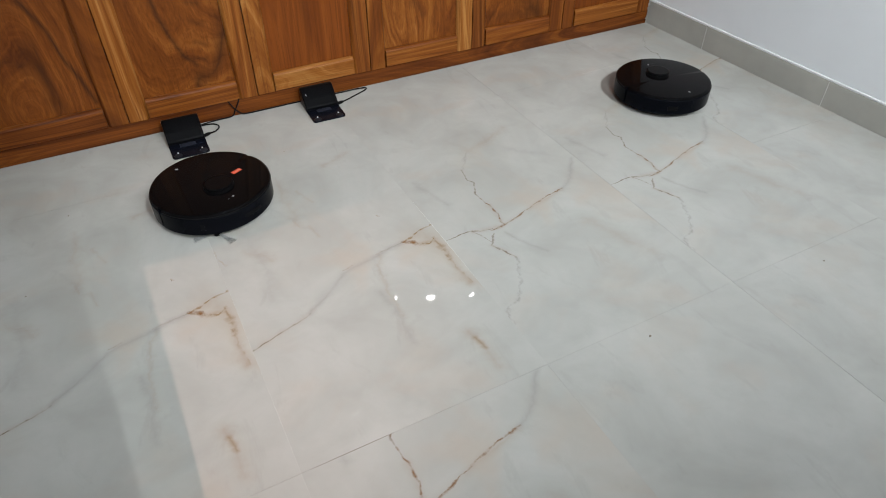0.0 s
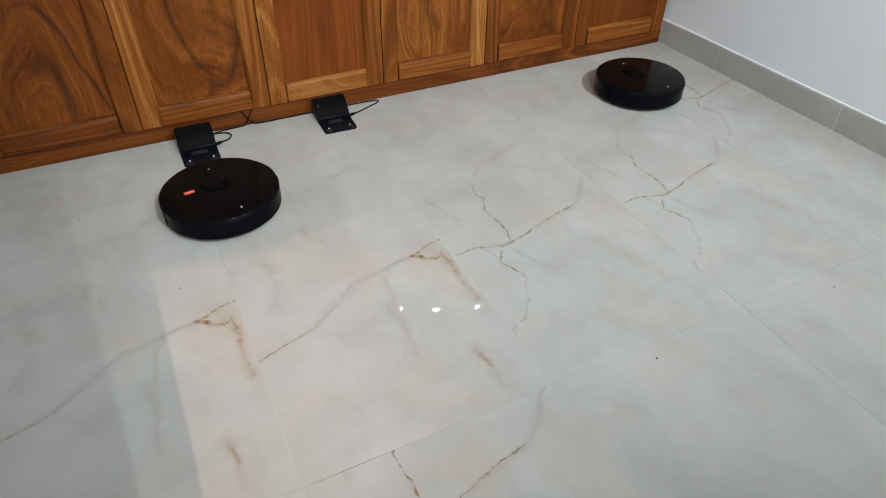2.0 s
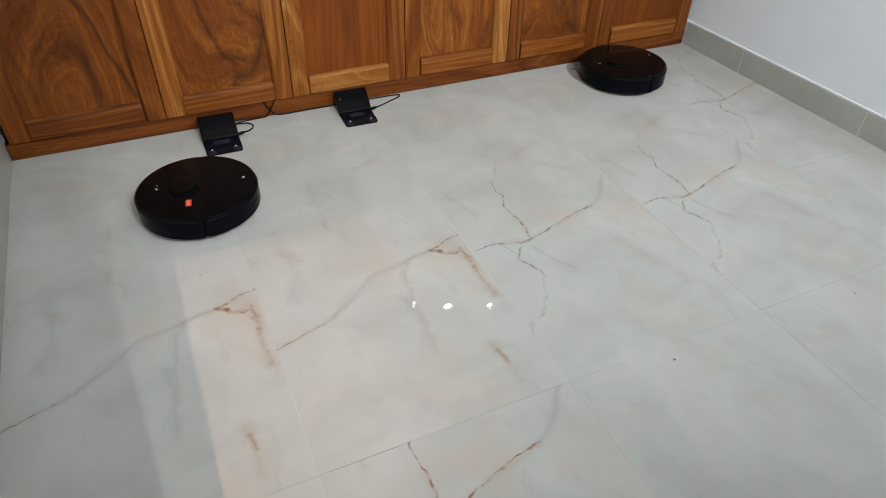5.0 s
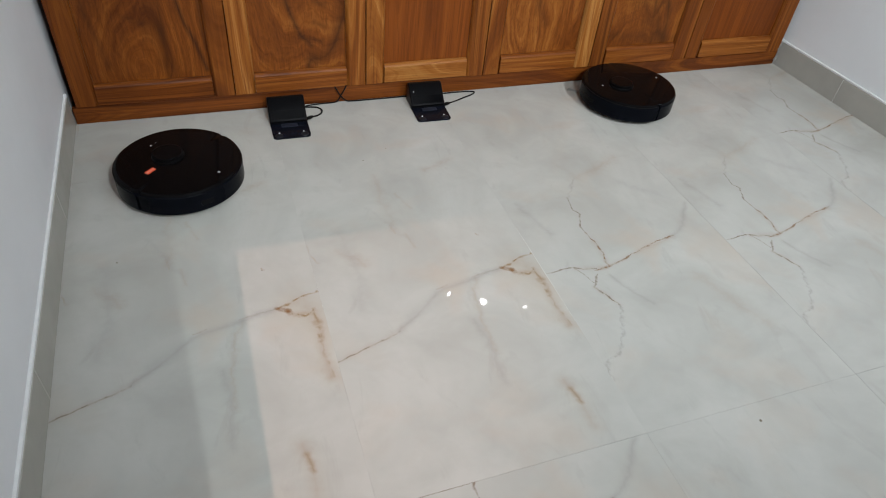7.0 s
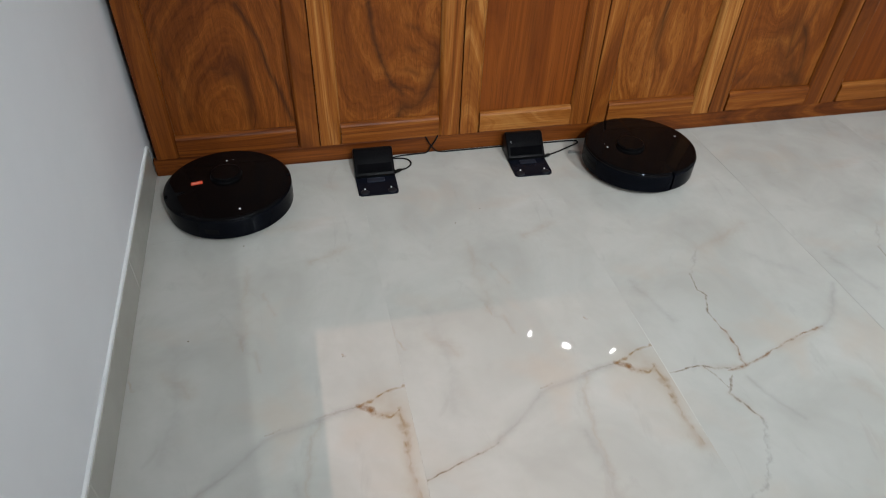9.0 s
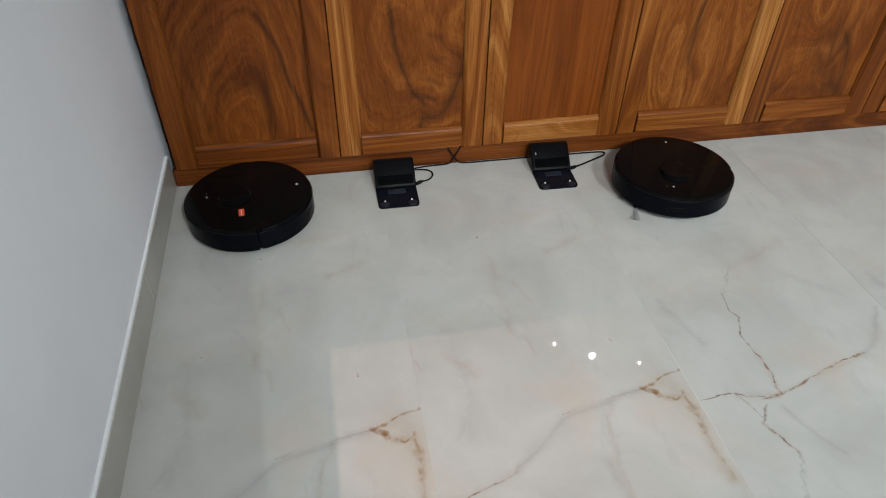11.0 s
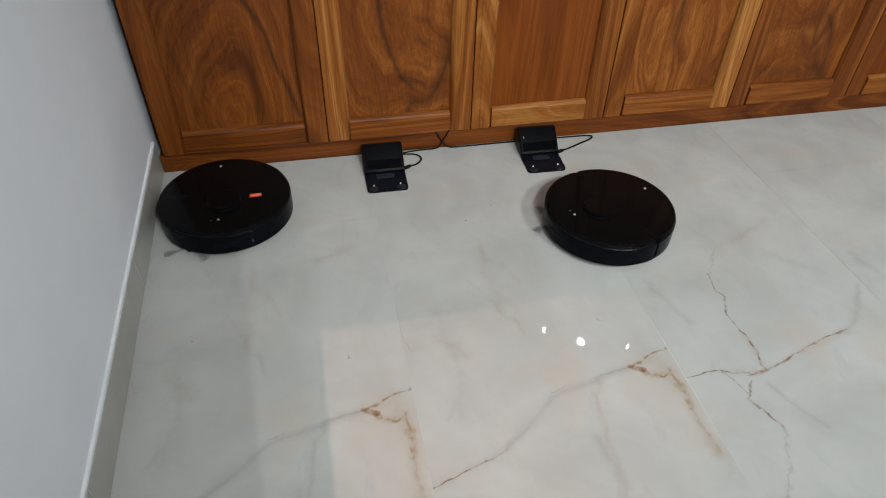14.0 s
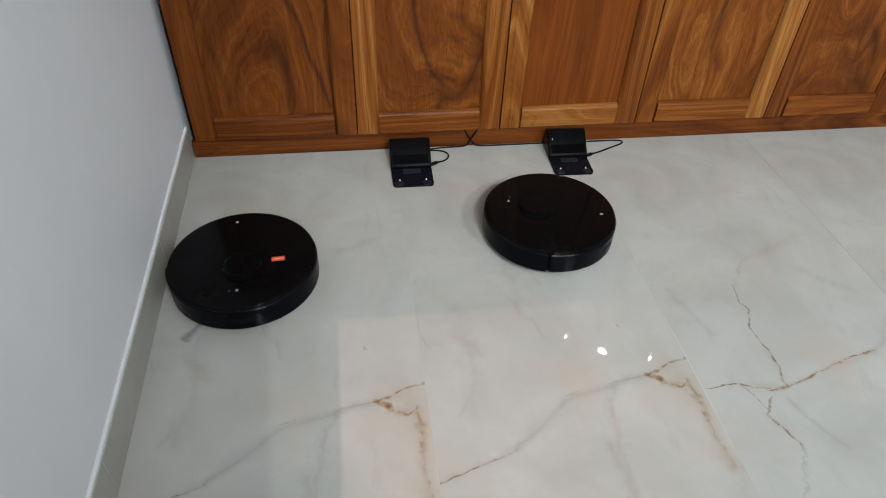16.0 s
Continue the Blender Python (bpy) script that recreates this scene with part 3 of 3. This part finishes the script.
def cabinet():
    root = empty("low_cabinet", pose(0, 0, 0, 0, 0, -0.62))
    tagged(root, "long low varnished teak cabinet with six closed panel doors", "cabinet")
    x0, x1 = -0.002, 2.812
    bm, m = centred(box(x0 + 0.016, x1 - 0.006, 0.003, CAB_D, 0.0, CAB_H - 0.03, 0.002, 1))
    part("carcass", bm, M_PLINTH, root, "", m)
    bm, m = centred(box(x0, x1, -0.012, 0.003, 0.001, DOOR_Z0 - 0.003, 0.002, 1))
    part("plinth", bm, M_PLINTH, root, "teak plinth board touching the floor", m)
    bm, m = centred(box(x0, x1, -0.03, CAB_D, CAB_H - 0.03, CAB_H, 0.003, 2))
    part("top_board", bm, M_RAIL, root, "", m)
    for k in range(6):
        a, b = GAPS[k] + 0.002, GAPS[k + 1] - 0.002
        c = Vector(((a + b) / 2, 0, DOOR_Z0))
        door = new("door")
        door.parent, door.matrix_basis = root, Matrix.Translation(c)
        tagged(door, "closed teak door with a recessed figured panel")
        for name, bm, mt in (
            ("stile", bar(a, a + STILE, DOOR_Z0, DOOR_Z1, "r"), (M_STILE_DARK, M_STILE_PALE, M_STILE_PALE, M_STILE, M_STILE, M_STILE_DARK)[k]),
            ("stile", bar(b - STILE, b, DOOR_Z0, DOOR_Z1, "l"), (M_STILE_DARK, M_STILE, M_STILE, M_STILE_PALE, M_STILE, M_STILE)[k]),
            ("rail", bar(a + STILE + 0.0004, b - STILE - 0.0004, DOOR_Z0 + 0.002, DOOR_Z0 + 0.07, "t"), M_RAIL_PALE if k in (2, 5) else M_RAIL),
            ("rail", bar(a + STILE + 0.0004, b - STILE - 0.0004, DOOR_Z1 - 0.07, DOOR_Z1 - 0.002, "b"), M_RAIL),
            ("panel", box(a + STILE - 0.004, b - STILE + 0.004, -0.0015, 0.0025, DOOR_Z0 + 0.066, DOOR_Z1 - 0.066), (M_PANEL_ARCH, M_PANEL_CUP, M_PANEL_PLAIN, M_PANEL_FLAME, M_PANEL_SWIRL, M_PANEL_PLAIN)[k]),
        ):
            bm, m = centred(bm)
            part(name, bm, mt, door, "", Matrix.Translation(-c) @ m)
    return root


cabinet()
# crumbled plaster in the corner between cabinet and wall
bm = bmesh.new()
rng = random.Random(4)
for k in range(22):
    s = rng.uniform(0.0015, 0.0045)
    bmesh.ops.create_icosphere(bm, subdivisions=1, radius=s, matrix=Matrix.Translation((2.803 + rng.uniform(-0.004, 0.004), -0.052 + rng.uniform(-0.006, 0.004), rng.uniform(0.006, 0.11))))
for v in bm.verts:
    v.co.z = max(0.0005, v.co.z)
tagged(part("plaster_smear", bm, M_PLASTER, None, "white crumbly plaster smear in the cabinet corner"), category="plaster")


# ---- lamps on the ceiling beyond the cabinet ----
def downlight(x, y, round_one, turn=0):
    root = empty("downlight", pose(x, y, CEIL, 0, 0, turn))
    if round_one:
        part("rim", lathe([(0.0305, -0.001), (0.0305, -0.012), (0.052, -0.010), (0.056, -0.001), (0.0305, -0.001)], 32), M_PRINT, root)
        part("lens", lathe([(0.0, -0.006), (0.030, -0.006), (0.030, -0.002), (0, -0.002)], 32), M_LAMP, root)
    else:
        part("rim", box(-0.03, 0.03, -0.05, 0.05, -0.009, -0.001, 0.003), M_PRINT, root)
        part("lens", box(-0.0075, 0.0075, -0.020, 0.020, -0.013, -0.009, 0.001), M_LAMP, root)
    return tagged(root, "small bright white ceiling downlight", "downlight", "ceiling downlights")


downlight(2.21, 1.12, True)
downlight(1.97, 1.28, False, -30)
downlight(2.53, 1.0, False, -60)


def wire_light():
    """A zigzag of thin glowing wire under the ceiling above the cabinet."""
    root = empty("wire_light", pose(1.19, 0.2, CEIL))
    part("base", box(-0.02, 0.02, -0.2, 0.16, -0.02, -0.001, 0.004), M_PRINT, root)
    zigzag = ((1.232, 0.269), (1.125, 0.195), (1.270, 0.110), (1.115, 0.055), (1.255, -0.015), (1.120, -0.065))
    part("glowing_wire", tube([(x - 1.19, y - 0.2, -0.03) for x, y in zigzag], 0.0014, 6, 1), M_WIRE, root, "thin white glowing wire")
    part("light_bar", box(0.015, 0.072, 0.147, 0.151, -0.03, -0.024, 0.001), M_WIRE, root, "short glowing bar")
    return tagged(root, "small zigzag wire ceiling light glowing white", "ceiling light")


wire_light()

# ---- robot vacuum cleaners ----
TOP, RAD = 0.083, 0.174


def notched(bm):
    """Small gaps in the rim where the bumper ends."""
    for v in bm.verts:
        r = math.hypot(v.co.x, v.co.y)
        if r > 0.164 and abs(abs(math.degrees(math.atan2(v.co.y, v.co.x))) - 94.6) < 1.8:
            v.co.x, v.co.y = v.co.x * 0.1630 / r, v.co.y * 0.1630 / r
    return bm


def robot(name, label, sticker):
    """Front is +x. Round body, split bumper, raised sensor turret, side brush."""
    root = empty(name)
    root.scale = (1.02, 1.02, 1.0)
    tagged(root, label, "robot vacuum", "robot vacuums")
    part("body", notched(lathe([(0, 0.012), (0.158, 0.012), (0.166, 0.016), (0.1705, 0.024), (0.1705, 0.066), (0.168, 0.0745), (0, 0.0745)], 180)), M_SIDE, root, soft=40)
    part("bumper", arc_band(0.1625, RAD, 0.017, 0.0755, -93, 93, 90, 0.003), M_SIDE, root, "curved glossy black front bumper", soft=40)
    part("rear_skirt", arc_band(0.1625, RAD - 0.0008, 0.017, 0.0755, 95.5, 264.5, 80, 0.003), M_SIDE, root, soft=40)
    top = part("top_plate", notched(lathe([(0, TOP), (0.162, TOP), (0.1665, TOP - 0.0008), (0.170, TOP - 0.003), (0.1712, TOP - 0.0062), (0.169, TOP - 0.0078), (0, TOP - 0.0078)], 180)), M_GLOSS, root, "mirror-glossy black round lid", soft=40)
    tur = part("turret", lathe([(0, 0), (0.0445, 0), (0.043, 0.004), (0.0415, 0.0045), (0.0415, 0.0075), (0.043, 0.0083), (0.0425, 0.0105), (0.039, 0.0117), (0, 0.012)], 64), M_MATTE, root, "low round laser turret", pose(0.038, 0.0, TOP), soft=40)
    part("turret_cap", lathe([(0, 0.0006), (0.0375, 0.0004), (0.0388, -0.0006), (0, -0.0006)], 48), M_GLOSS, tur, "", pose(0, 0, 0.012))
    part("power_button", lathe([(0, 0.0010), (0.0026, 0.0008), (0.0032, 0), (0, 0)], 20), M_GREYPRINT, top, "pale round power symbol", pose(0.112, -0.012, TOP))
    part("home_button", lathe([(0, 0.0007), (0.0009, 0.0006), (0.0012, 0), (0, 0)], 16), M_GREYPRINT, top, "", pose(0.112, -0.030, TOP))
    part("lid_mark", box(-0.0035, 0.0035, -0.003, 0.003, 0, 0.0006, 0.0002, 1), M_GREYPRINT, top, "small pale printed mark", pose(-0.133, -0.012, TOP))
    part("front_sensor", arc_band(RAD - 0.001, RAD + 0.0006, 0.04, 0.053, -10, 10, 12, 0.0004), M_MATTE, root, "dark sensor window in the bumper")
    part("side_sensor", arc_band(RAD - 0.001, RAD + 0.0005, 0.036, 0.056, -52, -48, 4, 0.0004), M_MATTE, root)
    part("side_port", arc_band(RAD - 0.001, RAD + 0.0003, 0.036, 0.052, 150, 162, 8, 0.0002), M_MATTE, root)
    part("bumper_seal", arc_band(RAD - 0.010, RAD - 0.0005, 0.0755, 0.0768, -90, 90, 60, 0.0), M_RUBBER, root)
    for s in (1, -1):
        part("wheel", lathe([(0, -0.008), (0.03, -0.008), (0.033, -0.005), (0.033, 0.005), (0.03, 0.008), (0, 0.008)], 32), M_RUBBER, root, "black rubber drive wheel", pose(0, 0.11 * s, 0.033, 90), soft=40)
    hub = part("side_brush", lathe([(0, 0.002), (0.011, 0.002), (0.012, 0.010), (0.006, 0.014), (0, 0.014)], 24), M_MATTE, root, "spinning three-armed side brush", pose(0.118, -0.098, 0.0))
    for k in range(3):
        bm = bmesh.new()
        for j in range(7):
            w = (j - 3) * 0.0016
            one = [(0.008, w * 0.5, 0.007), (0.035, w * 0.9, 0.005), (0.066, w * 2.2, 0.0016)]
            for p, q in zip(one, one[1:]):
                vs = [bm.verts.new((p[0], p[1] - 0.0006, p[2])), bm.verts.new((q[0], q[1] - 0.0006, q[2])), bm.verts.new((q[0], q[1] + 0.0006, q[2])), bm.verts.new((p[0], p[1] + 0.0006, p[2]))]
                up = [bm.verts.new((v.co.x, v.co.y, v.co.z + 0.0012)) for v in vs]
                bm.faces.new(vs[::-1])
                bm.faces.new(up)
                for i in range(4):
                    bm.faces.new((vs[i], vs[(i + 1) % 4], up[(i + 1) % 4], up[i]))
        part("bristle_tuft", bm, M_BRISTLE, hub, "grey bristles", pose(0, 0, 0, 0, 0, 120 * k))
    if sticker:
        st = part("sticker", box(-0.0075, 0.0075, -0.0155, 0.0155, 0.0, 0.0005, 0.0002, 1), M_ORANGE, top, "orange-red rectangular sticker with pale print", pose(0.024, 0.082, TOP))
        part("print_bar", box(-0.0015, 0.0018, -0.0075, 0.0125, 0.0005, 0.0007), M_ORANGE_PALE, st)
        part("print_mark", box(-0.002, 0.0022, -0.0125, -0.0098, 0.0005, 0.0007), M_ORANGE_PALE, st)
    return root, hub


ROBOT_A, BRUSH_A = robot("robot_vacuum", "glossy black round robot vacuum with an orange sticker", True)
ROBOT_B, BRUSH_B = robot("robot_vacuum", "plain glossy black round robot vacuum without sticker", False)


# ---- charging docks ----
def dock(m, label, led):
    root = empty("charging_dock", m)
    tagged(root, label, "charging dock", "charging docks")
    w = 0.0625
    out = []
    r = 0.012
    for cx, cy, a0 in ((w - 0.001 - r, 0.0 + r, -90), (w - r, 0.10, 0), (-w + r, 0.10, 90), (-w + 0.001 + r, 0.0 + r, 180)):
        for k in range(6):
            a = radians(a0 + 90 * k / 5)
            out.append((cx + r * math.cos(a), cy + r * math.sin(a)))
    plate = part("base_plate", prism(out, 0.0, 0.005, "z"), M_DOCKBASE, root, "glossy flat front plate")
    part("raised_centre", box(-0.027, 0.027, 0.064, 0.085, 0.005, 0.0072, 0.002), M_LIP, plate, "small raised blue-grey lip")
    for s in (1, -1):
        part("contact_pad", lathe([(0, 0.0026), (0.009, 0.0024), (0.0125, 0.0012), (0.0135, 0), (0, 0)], 24), M_PAD, plate, "worn grey rounded contact pad", pose(0.042 * s, 0.014, 0.005))
        part("contact", lathe([(0, 0.0036), (0.0018, 0.0032), (0.0026, 0), (0, 0)], 16), M_PRINT, plate, "bright metal charging contact", pose(0.040 * s, 0.025, 0.008))
    # leaning housing
    prof = [(0.090, 0.0), (0.170, 0.0), (0.170, 0.062), (0.164, 0.069), (0.156, 0.0705), (0.147, 0.0685), (0.092, 0.020), (0.088, 0.0155), (0.090, 0.010)]
    bm = prism(prof, -w, w, "x")
    bmesh.ops.bevel(bm, geom=[e for e in bm.edges if abs(e.verts[0].co.x - e.verts[1].co.x) < 1e-5], offset=0.0045, segments=3, affect="EDGES", profile=0.5)
    part("housing", bm, M_DOCK, root, "leaning satin black housing", soft=35)
    part("sensor_window", box(-0.054, 0.054, -0.0145, 0.0145, -0.001, 0.0005, 0.0004, 1), M_WINDOW, root, "glossy dark sensor window", pose(0, 0.1035, 0.0304, 41.4))
    if led:
        part("indicator", box(-0.0006, 0.0006, -0.0032, 0.0032, -0.0004, 0.0007), M_LED, root, "tiny white light", pose(-0.048, 0.127, 0.0513, 41.4))
    return root


DOCK_A = dock(pose(0.656, -0.229, 0, 0, 0, -1), "black robot charging dock standing in front of the teak plinth", False)
DOCK_B = dock(pose(1.158, -0.216, 0, 0, 0, -2), "black robot charging dock with a tiny white light", True)


def cable(name, label, pts, plug):
    root = empty(name)
    tagged(root, label, "cable", "dock cables")
    part("cord", tube(pts, 0.0025), M_RUBBER, root, soft=60)
    a, b = Vector(plug[0]), Vector(plug[1])
    d = b - a
    bm = lathe([(0, 0), (0.0055, 0), (0.006, d.length * 0.6), (0.0035, d.length), (0, d.length)], 16)
    part("plug", bm, M_RUBBER, root, "black moulded plug", Matrix.Translation(a) @ d.to_track_quat("Z", "Y").to_matrix().to_4x4(), soft=40)
    return root


cable("power_cable", "thin black power cable looping from the dock to the plinth", [(0.7421, -0.1136, 0.006), (0.7624, -0.1064, 0.0045), (0.7796, -0.0878, 0.004), (0.7817, -0.0672, 0.004), (0.7685, -0.0505, 0.004), (0.7452, -0.0442, 0.004), (0.7148, -0.0387, 0.003), (0.7604, -0.0287, 0.003), (0.8009, -0.0281, 0.004), (0.8434, -0.0281, 0.006), (0.8597, -0.0288, 0.028), (0.8779, -0.0315, 0.062), (0.8840, -0.0105, 0.068)], ((0.7214, -0.1290, 0.01), (0.7442, -0.1125, 0.006)))
cable("power_cable", "thin black power cable running along the plinth", [(1.2466, -0.1135, 0.006), (1.2770, -0.1002, 0.0045), (1.3226, -0.0786, 0.004), (1.3601, -0.0612, 0.004), (1.3712, -0.0467, 0.004), (1.3530, -0.0395, 0.004), (1.3074, -0.0370, 0.004), (1.2466, -0.0344, 0.003), (1.1048, -0.0309, 0.003), (0.9832, -0.0296, 0.003), (0.8971, -0.0292, 0.004), (0.8759, -0.0269, 0.01), (0.8586, -0.0248, 0.03), (0.8434, -0.0311, 0.06), (0.8374, -0.0100, 0.068)], ((1.2228, -0.1258, 0.01), (1.2486, -0.1125, 0.006)))


# ---- crumbs on the floor ----
def crumb(x, y, s, seed):
    g = random.Random(seed)
    bm = bmesh.new()
    bmesh.ops.create_icosphere(bm, subdivisions=1, radius=s)
    for v in bm.verts:
        v.co = Vector((v.co.x * g.uniform(0.7, 1.5), v.co.y * g.uniform(0.6, 1.1), v.co.z * 0.5 * g.uniform(0.7, 1.2)))
    low = min(v.co.z for v in bm.verts)
    tagged(part("crumb", bm, M_DIRT, None, "small dark crumb lying on the tiles", pose(x, y, -low)), category="crumb", group="crumbs")


for i, (x, y, s) in enumerate(((1.476, -1.588, 0.0034), (0.851, -0.405, 0.0028), (0.478, -0.836, 0.0016), (0.256, -0.396, 0.0022), (2.09, -1.599, 0.0028), (0.13, -0.72, 0.0018), (0.94, -0.35, 0.0018))):
    crumb(x, y, s, i)


# ---- floor tiles ----
def tile_mesh(w, h, u0, v0, material):
    """A tile with a fine arris; its UV map is in metres on the printed pattern."""
    bm = bmesh.new()
    e = 0.00006
    outer = [bm.verts.new(p) for p in ((0, -h, -0.004), (w, -h, -0.004), (w, 0, -0.004), (0, 0, -0.004))]
    mid = [bm.verts.new(p) for p in ((0, -h, -e), (w, -h, -e), (w, 0, -e), (0, 0, -e))]
    top = [bm.verts.new(p) for p in ((e, -h + e, 0), (w - e, -h + e, 0), (w - e, -e, 0), (e, -e, 0))]
    bm.faces.new(top)
    for i in range(4):
        j = (i + 1) % 4
        bm.faces.new((mid[i], mid[j], top[j], top[i]))
        bm.faces.new((outer[i], outer[j], mid[j], mid[i]))
    uv = bm.loops.layers.uv.new("UVMap")
    for f in bm.faces:
        for lp in f.loops:
            lp[uv].uv = (u0 + lp.vert.co.x, v0 + lp.vert.co.y)
    return mesh_from(bm, "tile", material)


JOINT = 0.0003
made = {}


def lay(col, y_far, y_near, x0, x1, material, v0, u0=0.0):
    key = (round(x1 - x0, 3), round(y_far - y_near, 3), material.name, v0, u0)
    if key not in made:
        made[key] = tile_mesh(x1 - x0 - JOINT, y_far - y_near - JOINT, u0, v0, material)
    ob = new("tile", made[key])
    ob.parent = floor_bed
    ob.matrix_basis = pose(x0 + JOINT / 2, y_far - JOINT / 2, 0.0, tilt.uniform(-0.03, 0.03), tilt.uniform(-0.03, 0.03))


tilt = random.Random(11)
FAR = -0.343   # joint between the two rows of tiles
edges = [-0.16, 0.004, 0.604, 1.204, 1.804, 2.404, 3.004]
for c in range(6):
    x0, x1 = edges[c], edges[c + 1]
    far = FAR + (0.48 if c == 5 else 0.0)
    if c == 0:
        for k in range(5):
            lay(c, far + 2.4 - 1.2 * k, far + 1.2 - 1.2 * k, x0, x1, M_PLAIN, 0.0, 0.44)
        continue
    lay(c, far, far - 1.2, x0, x1, M_HOOK if c in (1, 2) else M_CROSS, 0.0)
    lay(c, far + 1.2, far, x0, x1, M_PLAIN, 1.2)
    lay(c, 2.4, far + 1.2, x0, x1, M_PLAIN, 5.0 * c)
    if c == 2:
        lay(c, far - 1.2, far - 2.4, x0, x1, M_CROSS, -0.52)
    else:
        lay(c, far - 1.2, far - 2.4, x0, x1, M_PLAIN, -1.2)
    lay(c, far - 2.4, far - 3.6, x0, x1, M_PLAIN, 1.0 * c + 7.0, 1.9 * c)


# strips on two of the joints: a pale one paints the glint of a raised tile edge, the other is dirty grout
part("joint_glint_and_dirt", prism([(1.2040, -0.82), (1.2051, -0.92), (1.2053, -1.06), (1.2043, -1.21), (1.2029, -1.06), (1.2031, -0.92)], 0.0, 0.0005, "z"), M_GROUT, floor_bed, "pale strip standing in for light caught on a raised tile edge")
part("joint_glint_and_dirt", prism([(0.620, FAR - 1.2), (0.66, FAR - 1.1993), (0.76, FAR - 1.1991), (0.812, FAR - 1.2), (0.76, FAR - 1.2008), (0.66, FAR - 1.2006)], 0.0, 0.0004, "z"), M_DIRT, floor_bed, "dirty grout along a joint")


# ---- motion of the robots ----
def motions():
    # seconds, centre x, y, heading in degrees (0 is +x, 90 towards the cabinet)
    a = [
        (0, 0.664, -0.542, -61.4), (0.5, 0.668, -0.533, -5.7), (1, 0.668, -0.523, 54.1), (1.5, 0.665, -0.527, 80.0),
        (2, 0.665, -0.522, 100.7), (2.5, 0.662, -0.524, 131.4), (3, 0.660, -0.524, 161.6), (3.2, 0.659, -0.524, 173.2),
        (3.7, 0.678, -0.528, 188.4), (4.2, 0.650, -0.528, 185.1), (4.7, 0.591, -0.523, 177.2), (5.3, 0.480, -0.522, 168.0),
        (5.5, 0.457, -0.512, 164.4), (6, 0.402, -0.481, 153.9), (6.5, 0.350, -0.449, 144.6), (7, 0.306, -0.405, 135.4),
        (7.5, 0.273, -0.354, 126.6), (8, 0.250, -0.302, 116.3), (8.5, 0.234, -0.247, 108.3), (9, 0.226, -0.202, 98.9),
        (9.5, 0.225, -0.202, 117.1), (9.7, 0.223, -0.202, 126.3), (10.2, 0.238, -0.202, 151.4), (10.8, 0.234, -0.202, 179.4),
        (11.3, 0.225, -0.206, 190.9), (11.8, 0.194, -0.215, 193.1), (12, 0.186, -0.214, 190.2), (12.5, 0.194, -0.214, 190.2),
        (13, 0.197, -0.221, 227.7), (13.5, 0.206, -0.216, 270.5), (14, 0.200, -0.267, 271.1), (14.5, 0.196, -0.327, 270.6),
        (15, 0.195, -0.380, 276.6), (15.5, 0.202, -0.475, 278.8), (16, 0.202, -0.583, 275.0),
    ]
    b = [
        (0, 2.352, -0.648, 84.8), (0.5, 2.353, -0.618, 88.2), (1, 2.362, -0.566, 90.5), (1.5, 2.366, -0.543, 92.9),
        (2, 2.364, -0.430, 94.3), (2.5, 2.367, -0.285, 98.6), (3, 2.361, -0.235, 100.8), (3.2, 2.367, -0.242, 100.3),
        (3.7, 2.404, -0.245, 108.0), (4.3, 2.409, -0.246, 142.1), (4.8, 2.351, -0.256, 171.7), (5.3, 2.239, -0.239, 182.6),
        (5.5, 2.222, -0.229, 183.7), (6, 2.150, -0.225, 185.6), (6.5, 2.032, -0.231, 186.4), (7, 1.929, -0.229, 184.3),
        (7.5, 1.828, -0.219, 186.3), (8, 1.711, -0.218, 189.8), (8.5, 1.596, -0.217, 188.9), (9, 1.508, -0.219, 185.1),
        (9.5, 1.513, -0.222, 217.2), (9.7, 1.507, -0.225, 231.8), (10.1, 1.507, -0.219, 250.8), (10.6, 1.505, -0.236, 253.4),
        (11.2, 1.485, -0.290, 246.7), (12, 1.437, -0.388, 235.0), (12.5, 1.393, -0.432, 225.4), (13, 1.344, -0.463, 216.0),
        (13.5, 1.291, -0.490, 207.3), (14, 1.230, -0.507, 197.7), (14.5, 1.171, -0.513, 189.0), (15, 1.111, -0.509, 179.4),
        (15.5, 1.051, -0.500, 170.8), (16, 0.997, -0.480, 160.8),
    ]
    for ob, rows in ((ROBOT_A, a), (ROBOT_B, b)):
        walk(ob, [(t, pose(x, y, 0, 0, 0, h)) for t, x, y, h in rows])
    for ob, turn in ((BRUSH_A, -76), (BRUSH_B, -71)):
        walk(ob, [(k / 10, pose(0.118, -0.098, 0, 0, 0, turn * k)) for k in range(161)])


motions()
